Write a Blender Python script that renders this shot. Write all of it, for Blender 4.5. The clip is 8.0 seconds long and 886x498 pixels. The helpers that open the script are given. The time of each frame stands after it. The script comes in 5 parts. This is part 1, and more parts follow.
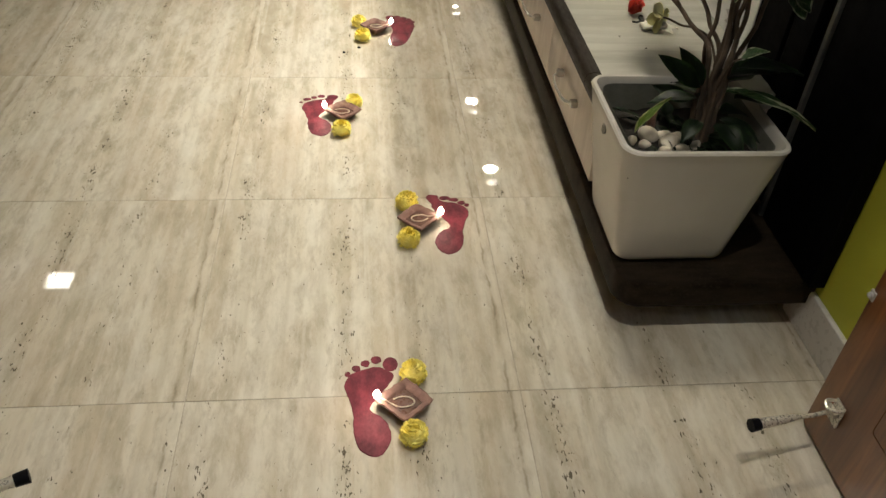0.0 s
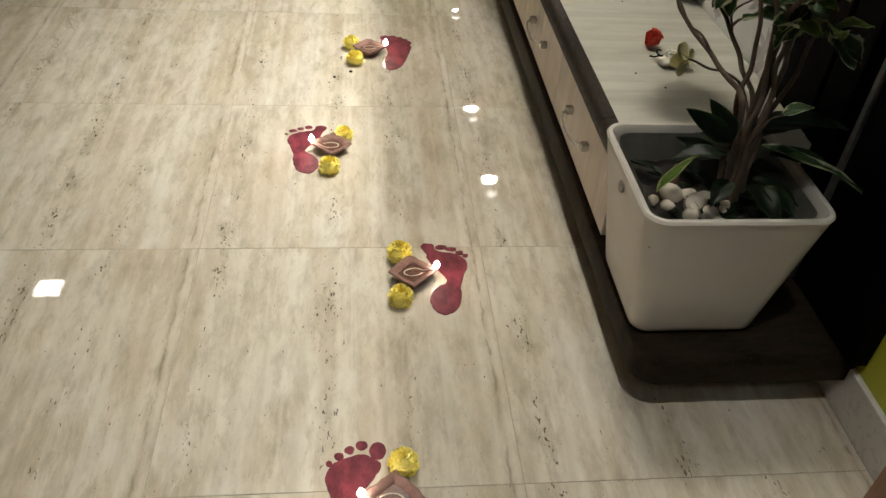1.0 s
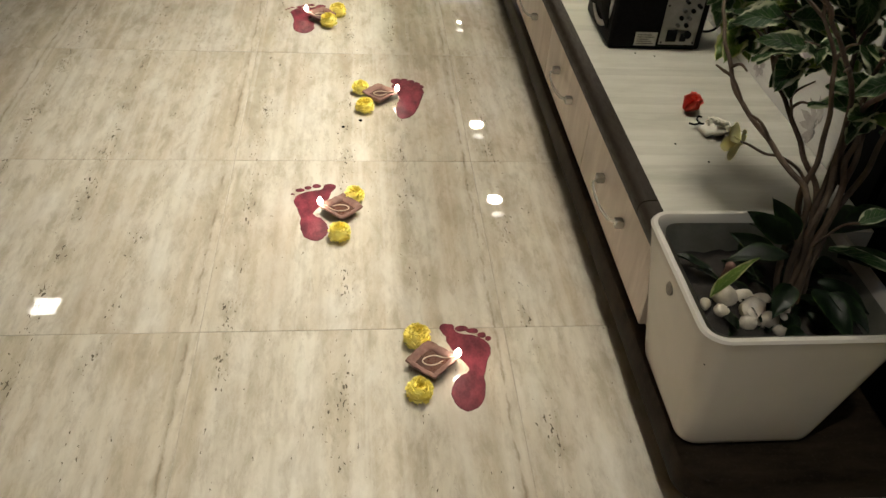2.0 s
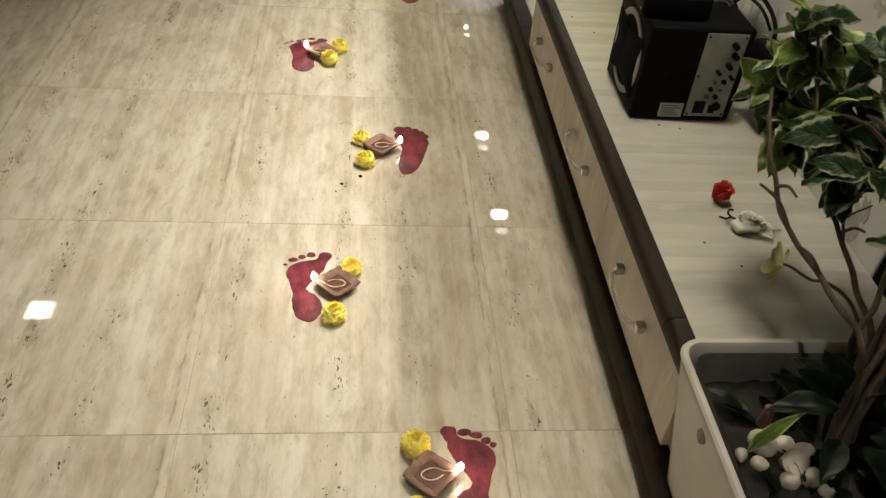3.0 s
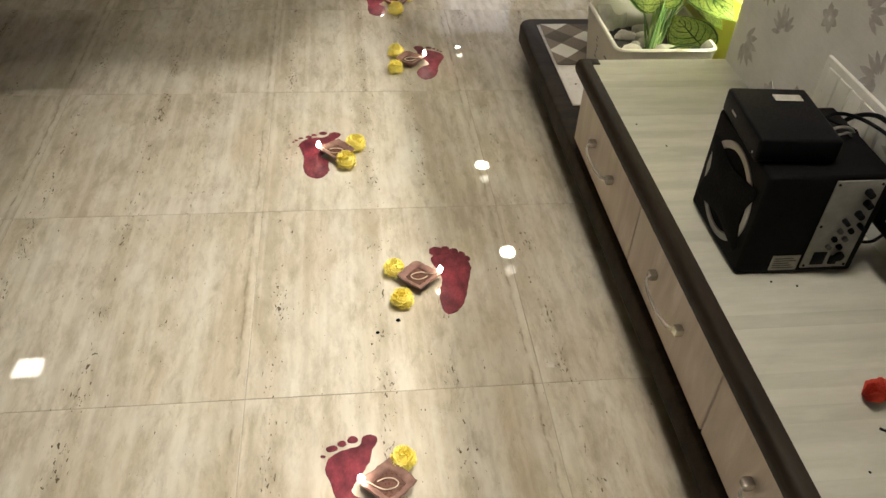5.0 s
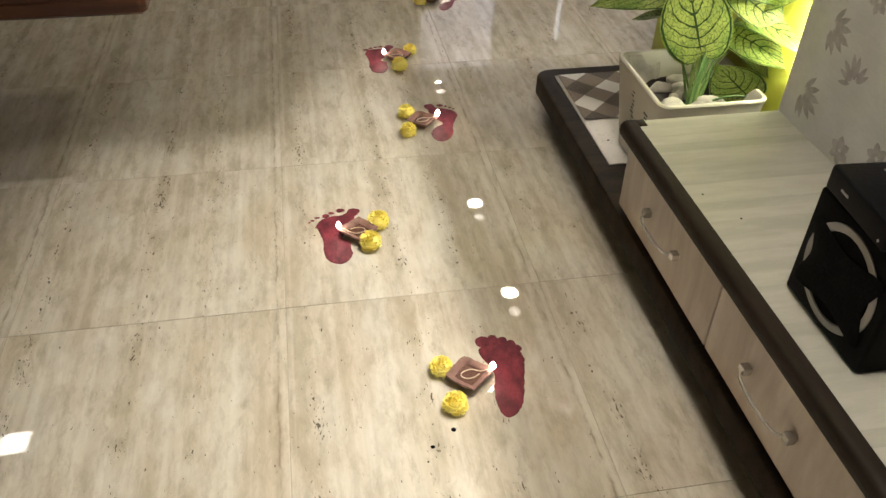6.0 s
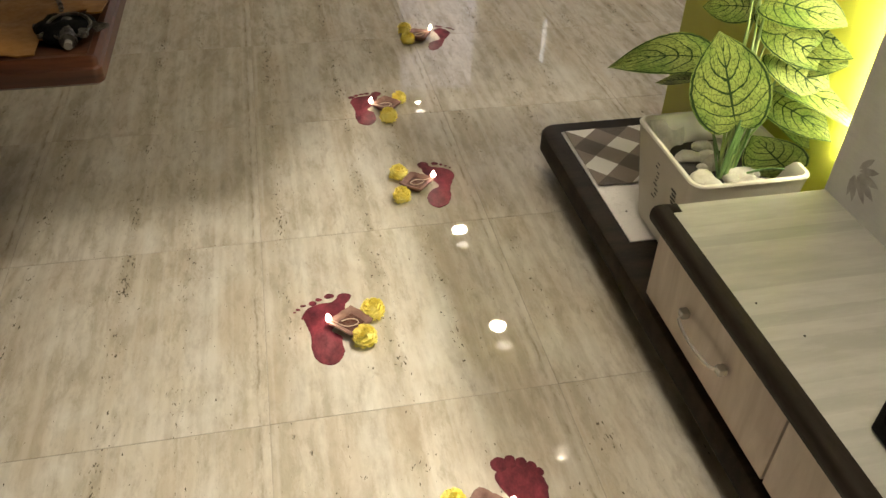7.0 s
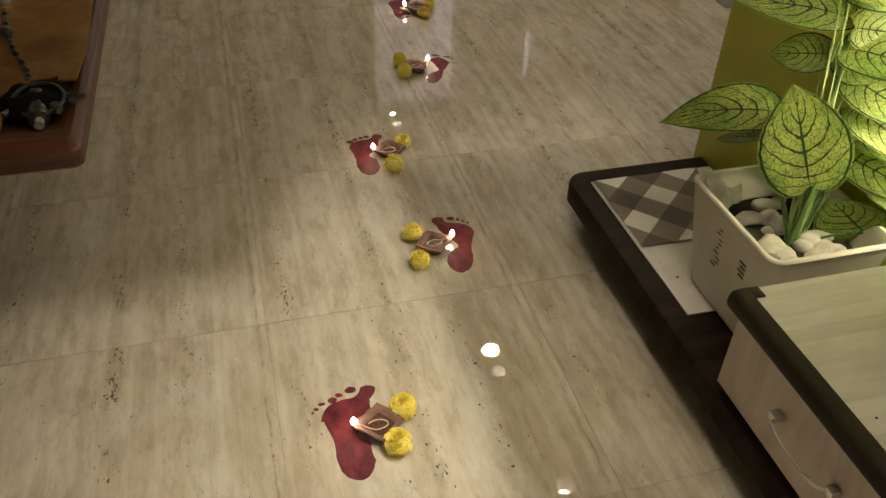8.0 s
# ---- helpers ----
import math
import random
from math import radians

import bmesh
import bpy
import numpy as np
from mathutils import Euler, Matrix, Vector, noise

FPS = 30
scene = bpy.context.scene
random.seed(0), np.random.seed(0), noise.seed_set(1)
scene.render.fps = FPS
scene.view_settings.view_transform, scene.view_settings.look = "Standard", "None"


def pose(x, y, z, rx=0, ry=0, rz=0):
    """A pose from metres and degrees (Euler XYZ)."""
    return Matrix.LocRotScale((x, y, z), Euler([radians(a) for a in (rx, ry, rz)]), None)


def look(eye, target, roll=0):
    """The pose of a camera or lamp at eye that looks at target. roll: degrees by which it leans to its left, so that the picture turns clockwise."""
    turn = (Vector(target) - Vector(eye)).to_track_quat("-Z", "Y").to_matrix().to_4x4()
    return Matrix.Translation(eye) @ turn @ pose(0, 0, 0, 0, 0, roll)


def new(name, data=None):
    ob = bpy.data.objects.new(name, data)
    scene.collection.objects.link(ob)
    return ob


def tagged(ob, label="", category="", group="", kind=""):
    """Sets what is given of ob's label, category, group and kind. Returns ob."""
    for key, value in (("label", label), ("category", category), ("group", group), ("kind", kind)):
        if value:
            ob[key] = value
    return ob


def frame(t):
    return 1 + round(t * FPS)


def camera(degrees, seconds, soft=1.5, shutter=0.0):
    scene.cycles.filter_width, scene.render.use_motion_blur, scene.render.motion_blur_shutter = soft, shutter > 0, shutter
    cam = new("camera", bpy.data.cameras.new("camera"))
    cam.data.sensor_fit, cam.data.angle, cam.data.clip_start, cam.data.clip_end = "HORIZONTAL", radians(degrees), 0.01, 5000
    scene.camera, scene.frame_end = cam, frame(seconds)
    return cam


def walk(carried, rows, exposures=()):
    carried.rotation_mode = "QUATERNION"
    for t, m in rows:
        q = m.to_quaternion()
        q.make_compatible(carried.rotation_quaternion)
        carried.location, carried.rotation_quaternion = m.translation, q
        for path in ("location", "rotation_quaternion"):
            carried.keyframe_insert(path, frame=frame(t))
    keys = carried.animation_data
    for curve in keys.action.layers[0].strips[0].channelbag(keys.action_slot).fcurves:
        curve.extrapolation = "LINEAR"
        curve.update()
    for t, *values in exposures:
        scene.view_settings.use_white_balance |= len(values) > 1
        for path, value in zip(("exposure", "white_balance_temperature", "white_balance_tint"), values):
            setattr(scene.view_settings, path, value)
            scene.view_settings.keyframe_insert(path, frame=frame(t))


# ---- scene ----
cam = camera(58.0, 8.0)
PATH = [
    (0, (-0.287, -0.942, 1.131), (-0.083, 0.584, -0.147), 4.0),
    (0.5, (-0.275, -0.83, 1.125), (-0.061, 0.699, -0.147), 4.1),
    (1, (-0.264, -0.73, 1.116), (-0.055, 0.791, -0.167), 4.6),
    (1.5, (-0.295, -0.64, 1.12), (-0.085, 0.883, -0.159), 4.4),
    (2.8, (-0.281, -0.328, 1.205), (-0.076, 1.188, -0.083), 5.6),
    (3, (-0.281, -0.29, 1.209), (-0.076, 1.218, -0.088), 5.8),
    (3.5, (-0.319, -0.151, 1.229), (-0.095, 1.324, -0.104), 5.6),
    (4, (-0.371, -0.042, 1.251), (-0.145, 1.44, -0.073), 4.8),
    (4.2, (-0.351, -0.009, 1.254), (-0.149, 1.477, -0.069), 3.9),
    (5.5, (-0.441, 0.293, 1.275), (-0.171, 1.811, 0.001), 3.0),
    (6, (-0.499, 0.418, 1.256), (-0.208, 1.952, 0.006), 1.3),
    (6.5, (-0.515, 0.575, 1.251), (-0.197, 2.106, 0.003), 1.4),
    (7, (-0.505, 0.731, 1.266), (-0.154, 2.261, 0.025), 1.9),
    (7.5, (-0.524, 0.865, 1.259), (-0.123, 2.382, 0.019), 3.0),
    (8, (-0.577, 1.042, 1.262), (-0.148, 2.549, 0.019), 1.7),
]
walk(cam, [(t, look(eye, target, roll)) for t, eye, target, roll in PATH],
     exposures=[(0.0, 0.13, 6460, 9), (0.5, 0.13, 6320, 9.5), (1.0, 0.09, 6220, 10), (1.5, 0.08, 6280, 10.5), (3.0, -0.03, 6650, 9), (4.0, -0.07, 6640, 8.5), (5.5, -0.04, 6380, 12.5), (6.0, -0.03, 6450, 12.5), (6.5, -0.07, 6600, 13), (7.0, -0.12, 6850, 12), (7.5, -0.3, 7200, 12), (8.0, -0.63, 7500, 11)])

# ---------------------------------------------------------------- light
# unseen downlights; the first is added to brighten the near end
ROW_BEAMS = ((-0.10, -0.50, 66.0, 0.05, 0.02), (0.50, 0.60, 110.0, -0.47, 0.016), (0.50, 1.85, 238.0, -0.47, 0.030))  # place, watts, how far aimed to the side, bulb radius
LAMP_FILL, LAMP_FAR = 62.0, 420.0
LED_STRIP, FLAME, HALL_LAMP = 195.0, 75.0, 75.0

world = bpy.data.worlds.new("world")
world.use_nodes = True
world.node_tree.nodes["Background"].inputs[0].default_value = (0.9, 0.95, 1.0, 1)
world.node_tree.nodes["Background"].inputs[1].default_value = 0.05
scene.world = world


# ---------------------------------------------------------------- node helpers
def material(name, rough=0.5, metal=0.0, color=(0.5, 0.5, 0.5), coat=0.0, spec=0.5):
    m = bpy.data.materials.new(name)
    m.use_nodes = True
    b = m.node_tree.nodes["Principled BSDF"]
    b.inputs["Base Color"].default_value = (*color, 1)
    b.inputs["Roughness"].default_value = rough
    b.inputs["Metallic"].default_value = metal
    b.inputs["Coat Weight"].default_value = coat
    b.inputs["Specular IOR Level"].default_value = spec
    return m, m.node_tree, b


def node(tree, kind, values=(), **props):
    n = tree.nodes.new(kind)
    for k, v in props.items():
        setattr(n, k, v)
    for k, v in values:
        n.inputs[k].default_value = v
    return n


def coords(tree, scale=(1, 1, 1), kind="Object", per_object=True):
    """Texture coordinates in metres, moved at random from object to object."""
    tc = node(tree, "ShaderNodeTexCoord")
    mp = node(tree, "ShaderNodeMapping", [("Scale", scale)])
    if per_object:
        info = node(tree, "ShaderNodeObjectInfo")
        wn = node(tree, "ShaderNodeTexWhiteNoise", noise_dimensions="1D")
        tree.links.new(info.outputs["Random"], wn.inputs["W"])
        sc = node(tree, "ShaderNodeVectorMath", [(1, (37, 37, 37))], operation="MULTIPLY")
        tree.links.new(wn.outputs["Color"], sc.inputs[0])
        tree.links.new(sc.outputs[0], mp.inputs["Location"])
    tree.links.new(tc.outputs[kind], mp.inputs["Vector"])
    return mp.outputs[0]


def noise_tex(tree, vec, scale, detail=4.0, rough=0.55, distort=0.0):
    n = node(tree, "ShaderNodeTexNoise", [("Scale", scale), ("Detail", detail), ("Roughness", rough), ("Distortion", distort)])
    tree.links.new(vec, n.inputs["Vector"])
    return n.outputs["Fac"]


def ramp(tree, fac, stops):
    r = node(tree, "ShaderNodeValToRGB")
    e = r.color_ramp.elements
    while len(e) < len(stops):
        e.new(0.5)
    for el, (p, c) in zip(e, stops):
        el.position = p
        el.color = (*c, 1) if len(c) == 3 else c
    tree.links.new(fac, r.inputs["Fac"])
    return r.outputs["Color"]


def grey(tree, fac, a, b, lo=0.0, hi=1.0):
    n = node(tree, "ShaderNodeMapRange", [("From Min", a), ("From Max", b), ("To Min", lo), ("To Max", hi)])
    tree.links.new(fac, n.inputs["Value"])
    return n.outputs[0]


def mix(tree, fac, a, b, blend="MIX"):
    n = node(tree, "ShaderNodeMix", data_type="RGBA", blend_type=blend)
    for socket, v in ((n.inputs[0], fac), (n.inputs[6], a), (n.inputs[7], b)):
        if isinstance(v, (int, float)):
            socket.default_value = v
        elif isinstance(v, tuple):
            socket.default_value = (*v, 1)
        else:
            tree.links.new(v, socket)
    return n.outputs[2]


def calc(tree, op, a, b=0.0):
    n = node(tree, "ShaderNodeMath", operation=op)
    for socket, v in ((n.inputs[0], a), (n.inputs[1], b)):
        if isinstance(v, (int, float)):
            socket.default_value = v
        else:
            tree.links.new(v, socket)
    return n.outputs[0]


def bump(tree, b, fac, strength=0.2, distance=0.002):
    n = node(tree, "ShaderNodeBump", [("Strength", strength), ("Distance", distance)])
    tree.links.new(fac, n.inputs["Height"])
    tree.links.new(n.outputs[0], b.inputs["Normal"])


def mottled(name, dark, light, scale=20.0, rough=0.5, metal=0.0, stretch=(1, 1, 1), relief=0.1, coat=0.0, spec=0.5, grain=0.35):
    """A two-scale mottled surface, for most small things."""
    m, t, b = material(name, rough, metal, coat=coat, spec=spec)
    v = coords(t, stretch)
    a = noise_tex(t, v, scale, 5)
    f = noise_tex(t, v, scale * 7, 3)
    c = ramp(t, a, [(0.3, dark), (0.7, light)])
    c = mix(t, grey(t, f, 0.3, 0.75, 0.0, grain), c, dark)
    t.links.new(c, b.inputs["Base Color"])
    t.links.new(grey(t, f, 0.3, 0.7, max(rough - 0.23 * grain, 0.02), min(rough + 0.28 * grain, 1)), b.inputs["Roughness"])
    if relief:
        bump(t, b, f, relief, 0.001)
    return m


def glowing(name, color, strength):
    m, t, b = material(name, 0.4, color=(0.8, 0.8, 0.8))
    b.inputs["Emission Color"].default_value = (*color, 1)
    b.inputs["Emission Strength"].default_value = strength
    return m


# ---------------------------------------------------------------- materials
def floor_material():
    """Polished vitrified tile printed as vein-cut travertine. Every tile bears much the same print: soft bands along y,
    two trails of dark pits and a long brown vein beside one edge."""
    m, t, b = material("travertine_tile", 0.04, spec=0.5)
    tc = node(t, "ShaderNodeTexCoord")
    info = node(t, "ShaderNodeObjectInfo")
    wn = node(t, "ShaderNodeTexWhiteNoise", noise_dimensions="1D")
    t.links.new(info.outputs["Random"], wn.inputs["W"])

    def shifted(amount):
        far = node(t, "ShaderNodeVectorMath", [(1, amount)], operation="MULTIPLY")
        t.links.new(wn.outputs["Color"], far.inputs[0])
        n = node(t, "ShaderNodeVectorMath", operation="ADD")
        t.links.new(tc.outputs["Object"], n.inputs[0])
        t.links.new(far.outputs[0], n.inputs[1])
        return n.outputs[0]

    def stretched(vec, scale):
        n = node(t, "ShaderNodeVectorMath", [(1, scale)], operation="MULTIPLY")
        t.links.new(vec, n.inputs[0])
        return n.outputs[0]
    own, shared = shifted((0, 37, 37)), shifted((0, 1.3, 0))
    # the veins waver from side to side
    wob = node(t, "ShaderNodeCombineXYZ")
    w1 = noise_tex(t, stretched(own, (2.5, 15, 1)), 1.0, 4, 0.6)
    t.links.new(calc(t, "MULTIPLY", calc(t, "SUBTRACT", w1, 0.5), 0.018), wob.inputs[0])
    moved = node(t, "ShaderNodeVectorMath", operation="ADD")
    t.links.new(own, moved.inputs[0])
    t.links.new(wob.outputs[0], moved.inputs[1])
    moved = moved.outputs[0]
    column = node(t, "ShaderNodeSeparateXYZ")
    t.links.new(moved, column.inputs[0])
    # soft pale and tan bands
    broad = noise_tex(t, stretched(shared, (10, 0.7, 1)), 1.0, 3, 0.55, 0.2)
    base = ramp(t, broad, [(0.32, (0.51, 0.44, 0.33)), (0.46, (0.61, 0.545, 0.43)), (0.60, (0.685, 0.635, 0.53)), (0.74, (0.57, 0.495, 0.38))])
    cloud = noise_tex(t, stretched(moved, (20, 6.0, 1)), 1.0, 6, 0.66, 0.25)
    base = mix(t, grey(t, cloud, 0.45, 0.66, 0.0, 0.72), base, (0.40, 0.34, 0.245))
    pale = noise_tex(t, stretched(moved, (13, 5.0, 1)), 1.0, 6, 0.66, 0.25)
    base = mix(t, grey(t, pale, 0.46, 0.68, 0.0, 0.62), base, (0.75, 0.72, 0.635))
    brush = noise_tex(t, stretched(moved, (50, 15, 1)), 1.0, 6, 0.70, 0.25)
    base = mix(t, calc(t, "MULTIPLY", grey(t, brush, 0.48, 0.68, 0.0, 0.70), grey(t, pale, 0.40, 0.60, 1.0, 0.45)), base, (0.36, 0.31, 0.225))
    bands = noise_tex(t, stretched(shared, (34, 0.5, 1)), 1.0, 3, 0.5)
    base = mix(t, grey(t, bands, 0.50, 0.66, 0.0, 0.36), base, (0.45, 0.40, 0.30))
    base = mix(t, grey(t, bands, 0.36, 0.48, 0.34, 0.0), base, (0.74, 0.71, 0.62))
    rust = noise_tex(t, stretched(moved, (12, 2.2, 1)), 1.0, 3, 0.5)
    base = mix(t, grey(t, rust, 0.52, 0.70, 0.0, 0.30), base, (0.49, 0.38, 0.26))

    def near(x, wide):
        return grey(t, calc(t, "ABSOLUTE", calc(t, "SUBTRACT", column.outputs[0], x)), 0.0, wide, 1.0, 0.0)
    # long vein beside one edge: a soft brown band with a thin broken line in it
    base = mix(t, calc(t, "MULTIPLY", near(0.279, 0.013), grey(t, cloud, 0.36, 0.58, 0.10, 0.42)), base, (0.36, 0.295, 0.20))
    base = mix(t, calc(t, "MULTIPLY", near(0.281, 0.0036), grey(t, brush, 0.44, 0.58, 0.0, 0.60)), base, (0.21, 0.16, 0.10))
    # pits: short dark dashes in clusters, along two trails and thinly elsewhere
    pit = noise_tex(t, stretched(moved, (185, 66, 1)), 1.0, 2, 0.5, 0.4)
    trail = calc(t, "MAXIMUM", near(-0.248, 0.030), calc(t, "MAXIMUM", near(-0.020, 0.034), calc(t, "MULTIPLY", near(0.12, 0.03), 0.72)))
    gather = noise_tex(t, stretched(moved, (6, 9, 1)), 1.0, 2, 0.5)
    amount = calc(t, "MULTIPLY", trail, grey(t, gather, 0.42, 0.60, 0.25, 1.0))
    pits = grey(t, calc(t, "ADD", pit, calc(t, "MULTIPLY", amount, 0.160)), 0.732, 0.765)
    base = mix(t, calc(t, "MULTIPLY", pits, 0.9), base, (0.055, 0.042, 0.025))
    base = mix(t, calc(t, "MULTIPLY", amount, grey(t, brush, 0.40, 0.60, 0.0, 0.34)), base, (0.33, 0.28, 0.20))
    t.links.new(base, b.inputs["Base Color"])
    t.links.new(grey(t, cloud, 0.3, 0.8, 0.006, 0.016), b.inputs["Roughness"])
    bump(t, b, pale, 0.02, 0.004)
    return m


def laminate_top():
    """Pale grey-beige laminate printed as narrow staves that run across the counter."""
    m, t, b = material("pale_laminate", 0.38)
    br = node(t, "ShaderNodeTexBrick", [("Scale", 1.0), ("Brick Width", 1.4), ("Row Height", 0.031), ("Mortar Size", 0.0), ("Color1", (0.36, 0.345, 0.285, 1)), ("Color2", (0.56, 0.545, 0.475, 1))], offset=0.37)
    t.links.new(coords(t, (1, 1, 1), per_object=False), br.inputs["Vector"])
    a = noise_tex(t, coords(t, (2.2, 24, 1), per_object=False), 1.0, 3, 0.5, 0.2)
    s = noise_tex(t, coords(t, (7, 130, 1), per_object=False), 1.0, 4, 0.6)
    c = ramp(t, a, [(0.36, (0.37, 0.36, 0.305)), (0.50, (0.45, 0.44, 0.38)), (0.66, (0.535, 0.525, 0.465))])
    c = mix(t, 0.5, c, br.outputs["Color"])
    c = mix(t, grey(t, s, 0.45, 0.75, 0, 0.14), c, (0.34, 0.315, 0.26))
    cloud = noise_tex(t, coords(t, (9, 34, 1), per_object=False), 1.0, 4, 0.6, 0.3)
    c = mix(t, grey(t, cloud, 0.50, 0.68, 0, 0.32), c, (0.33, 0.32, 0.27))
    c = mix(t, grey(t, cloud, 0.34, 0.48, 0.28, 0), c, (0.58, 0.57, 0.51))
    t.links.new(c, b.inputs["Base Color"])
    bump(t, b, s, 0.05, 0.001)
    return m


def wood(name, dark, light, rough=0.4, along=(18, 18, 1.5), coat=0.0):
    m, t, b = material(name, rough, coat=coat)
    v = coords(t, along)
    a = noise_tex(t, v, 1.0, 6, 0.62, 0.9)
    s = noise_tex(t, coords(t, tuple(6 * k for k in along)), 1.0, 3)
    c = ramp(t, a, [(0.3, dark), (0.55, tuple((p + q) / 2 for p, q in zip(dark, light))), (0.72, light)])
    c = mix(t, grey(t, s, 0.5, 0.8, 0, 0.4), c, dark)
    t.links.new(c, b.inputs["Base Color"])
    bump(t, b, s, 0.08, 0.001)
    return m


def dark_granite():
    m, t, b = material("dark_brown_stone", 0.42, spec=0.06)
    v = coords(t, (7, 26, 20), per_object=False)
    a = noise_tex(t, v, 1.0, 5, 0.6)
    f = noise_tex(t, coords(t, per_object=False), 160, 2)
    c = ramp(t, a, [(0.35, (0.0125, 0.0088, 0.0057)), (0.7, (0.035, 0.025, 0.016))])
    c = mix(t, grey(t, f, 0.55, 0.75, 0, 0.5), c, (0.040, 0.031, 0.022))
    t.links.new(c, b.inputs["Base Color"])
    return m


def checked_cloth():
    m, t, b = material("checked_cloth", 0.9)
    tc = node(t, "ShaderNodeTexCoord")
    sep = node(t, "ShaderNodeSeparateXYZ")
    t.links.new(tc.outputs["Object"], sep.inputs[0])

    def band(axis):
        f = calc(t, "FRACT", calc(t, "MULTIPLY", sep.outputs[axis], 1 / 0.135))
        return calc(t, "GREATER_THAN", f, 0.5)
    total = calc(t, "ADD", band(0), band(1))
    c = ramp(t, calc(t, "MULTIPLY", total, 0.5), [(0.0, (0.84, 0.82, 0.78)), (0.5, (0.24, 0.195, 0.165)), (1.0, (0.095, 0.075, 0.063))])
    w = node(t, "ShaderNodeTexWave", [("Scale", 260.0)], bands_direction="DIAGONAL")
    t.links.new(tc.outputs["Object"], w.inputs["Vector"])
    c = mix(t, calc(t, "MULTIPLY", w.outputs["Fac"], 0.22), c, (0.55, 0.5, 0.45))
    t.links.new(c, b.inputs["Base Color"])
    bump(t, b, w.outputs["Fac"], 0.2, 0.0006)
    return m


def leaf_material(name, body, vein, edge, kind):
    """u: across from -1 to 1 (as 0 to 1), v: along the leaf."""
    m, t, b = material(name, 0.42)
    uv = node(t, "ShaderNodeUVMap")
    sep = node(t, "ShaderNodeSeparateXYZ")
    t.links.new(uv.outputs[0], sep.inputs[0])
    u = calc(t, "ABSOLUTE", calc(t, "SUBTRACT", calc(t, "MULTIPLY", sep.outputs[0], 2.0), 1.0))
    v = sep.outputs[1]
    n1 = noise_tex(t, coords(t), 45, 4)
    n2 = noise_tex(t, coords(t), 190, 3)
    if kind == "veined":
        wob = calc(t, "ADD", calc(t, "SUBTRACT", v, calc(t, "MULTIPLY", calc(t, "POWER", u, 1.2), 0.36)), calc(t, "MULTIPLY", n1, 0.07))
        f = calc(t, "FRACT", calc(t, "MULTIPLY", wob, 7.5))
        side = calc(t, "LESS_THAN", calc(t, "ABSOLUTE", calc(t, "SUBTRACT", f, 0.5)), calc(t, "SUBTRACT", 0.088, calc(t, "MULTIPLY", u, 0.062)))
        rib = calc(t, "LESS_THAN", u, calc(t, "SUBTRACT", 0.045, calc(t, "MULTIPLY", v, 0.028)))
        vor = node(t, "ShaderNodeTexVoronoi", [("Scale", 21.0)], feature="DISTANCE_TO_EDGE")
        t.links.new(uv.outputs[0], vor.inputs["Vector"])
        net = calc(t, "MULTIPLY", calc(t, "LESS_THAN", vor.outputs["Distance"], 0.07), calc(t, "GREATER_THAN", n2, 0.44))
        rim = calc(t, "ADD", u, calc(t, "MULTIPLY", calc(t, "SUBTRACT", n1, 0.5), 0.08))
        margin = calc(t, "MULTIPLY", calc(t, "GREATER_THAN", rim, 0.905), calc(t, "LESS_THAN", rim, 0.965))
        lines = calc(t, "MAXIMUM", calc(t, "MAXIMUM", side, rib), calc(t, "MAXIMUM", calc(t, "MULTIPLY", net, 0.62), margin))
        big = noise_tex(t, coords(t), 14, 3)
        c = mix(t, grey(t, n1, 0.35, 0.7), body, tuple(0.7 * k for k in body))
        c = mix(t, grey(t, big, 0.52, 0.70, 0.0, 0.55), c, (0.14, 0.30, 0.04))
        c = mix(t, calc(t, "MULTIPLY", grey(t, u, 0.45, 0.95, 0.0, 0.55), grey(t, big, 0.42, 0.58)), c, (0.12, 0.24, 0.045))
        c = mix(t, lines, c, vein)
    else:
        wide = calc(t, "ADD", u, calc(t, "MULTIPLY", calc(t, "SUBTRACT", n1, 0.5), 1.5))
        c = mix(t, grey(t, n2, 0.35, 0.7), body, vein)
        c = mix(t, grey(t, wide, 0.70, 0.88), c, edge)
        side = calc(t, "FRACT", calc(t, "MULTIPLY", calc(t, "SUBTRACT", v, calc(t, "MULTIPLY", u, 0.3)), 8.0))
        c = mix(t, calc(t, "MULTIPLY", calc(t, "LESS_THAN", side, 0.12), 0.22), c, edge)
        c = mix(t, calc(t, "MULTIPLY", calc(t, "LESS_THAN", u, 0.04), 0.22), c, edge)
    t.links.new(c, b.inputs["Base Color"])
    b.inputs["Subsurface Weight"].default_value = 0.0
    bump(t, b, n1, 0.15, 0.001)
    out = t.nodes["Material Output"]
    tr = node(t, "ShaderNodeBsdfTranslucent")
    t.links.new(c, tr.inputs["Color"])
    mx = node(t, "ShaderNodeMixShader", [(0, 0.25)])
    t.links.new(b.outputs[0], mx.inputs[1])
    t.links.new(tr.outputs[0], mx.inputs[2])
    t.links.new(mx.outputs[0], out.inputs[0])
    return m


def wallpaper_material():
    m, t, b = material("wallpaper", 0.6)
    a = noise_tex(t, coords(t, per_object=False), 9, 5, 0.6)
    f = noise_tex(t, coords(t, (1, 40, 300), per_object=False), 1, 3)
    c = ramp(t, a, [(0.35, (0.76, 0.75, 0.73)), (0.65, (0.86, 0.85, 0.83))])
    c = mix(t, grey(t, f, 0.4, 0.8, 0, 0.2), c, (0.58, 0.57, 0.57))
    t.links.new(c, b.inputs["Base Color"])
    bump(t, b, f, 0.08, 0.001)
    return m


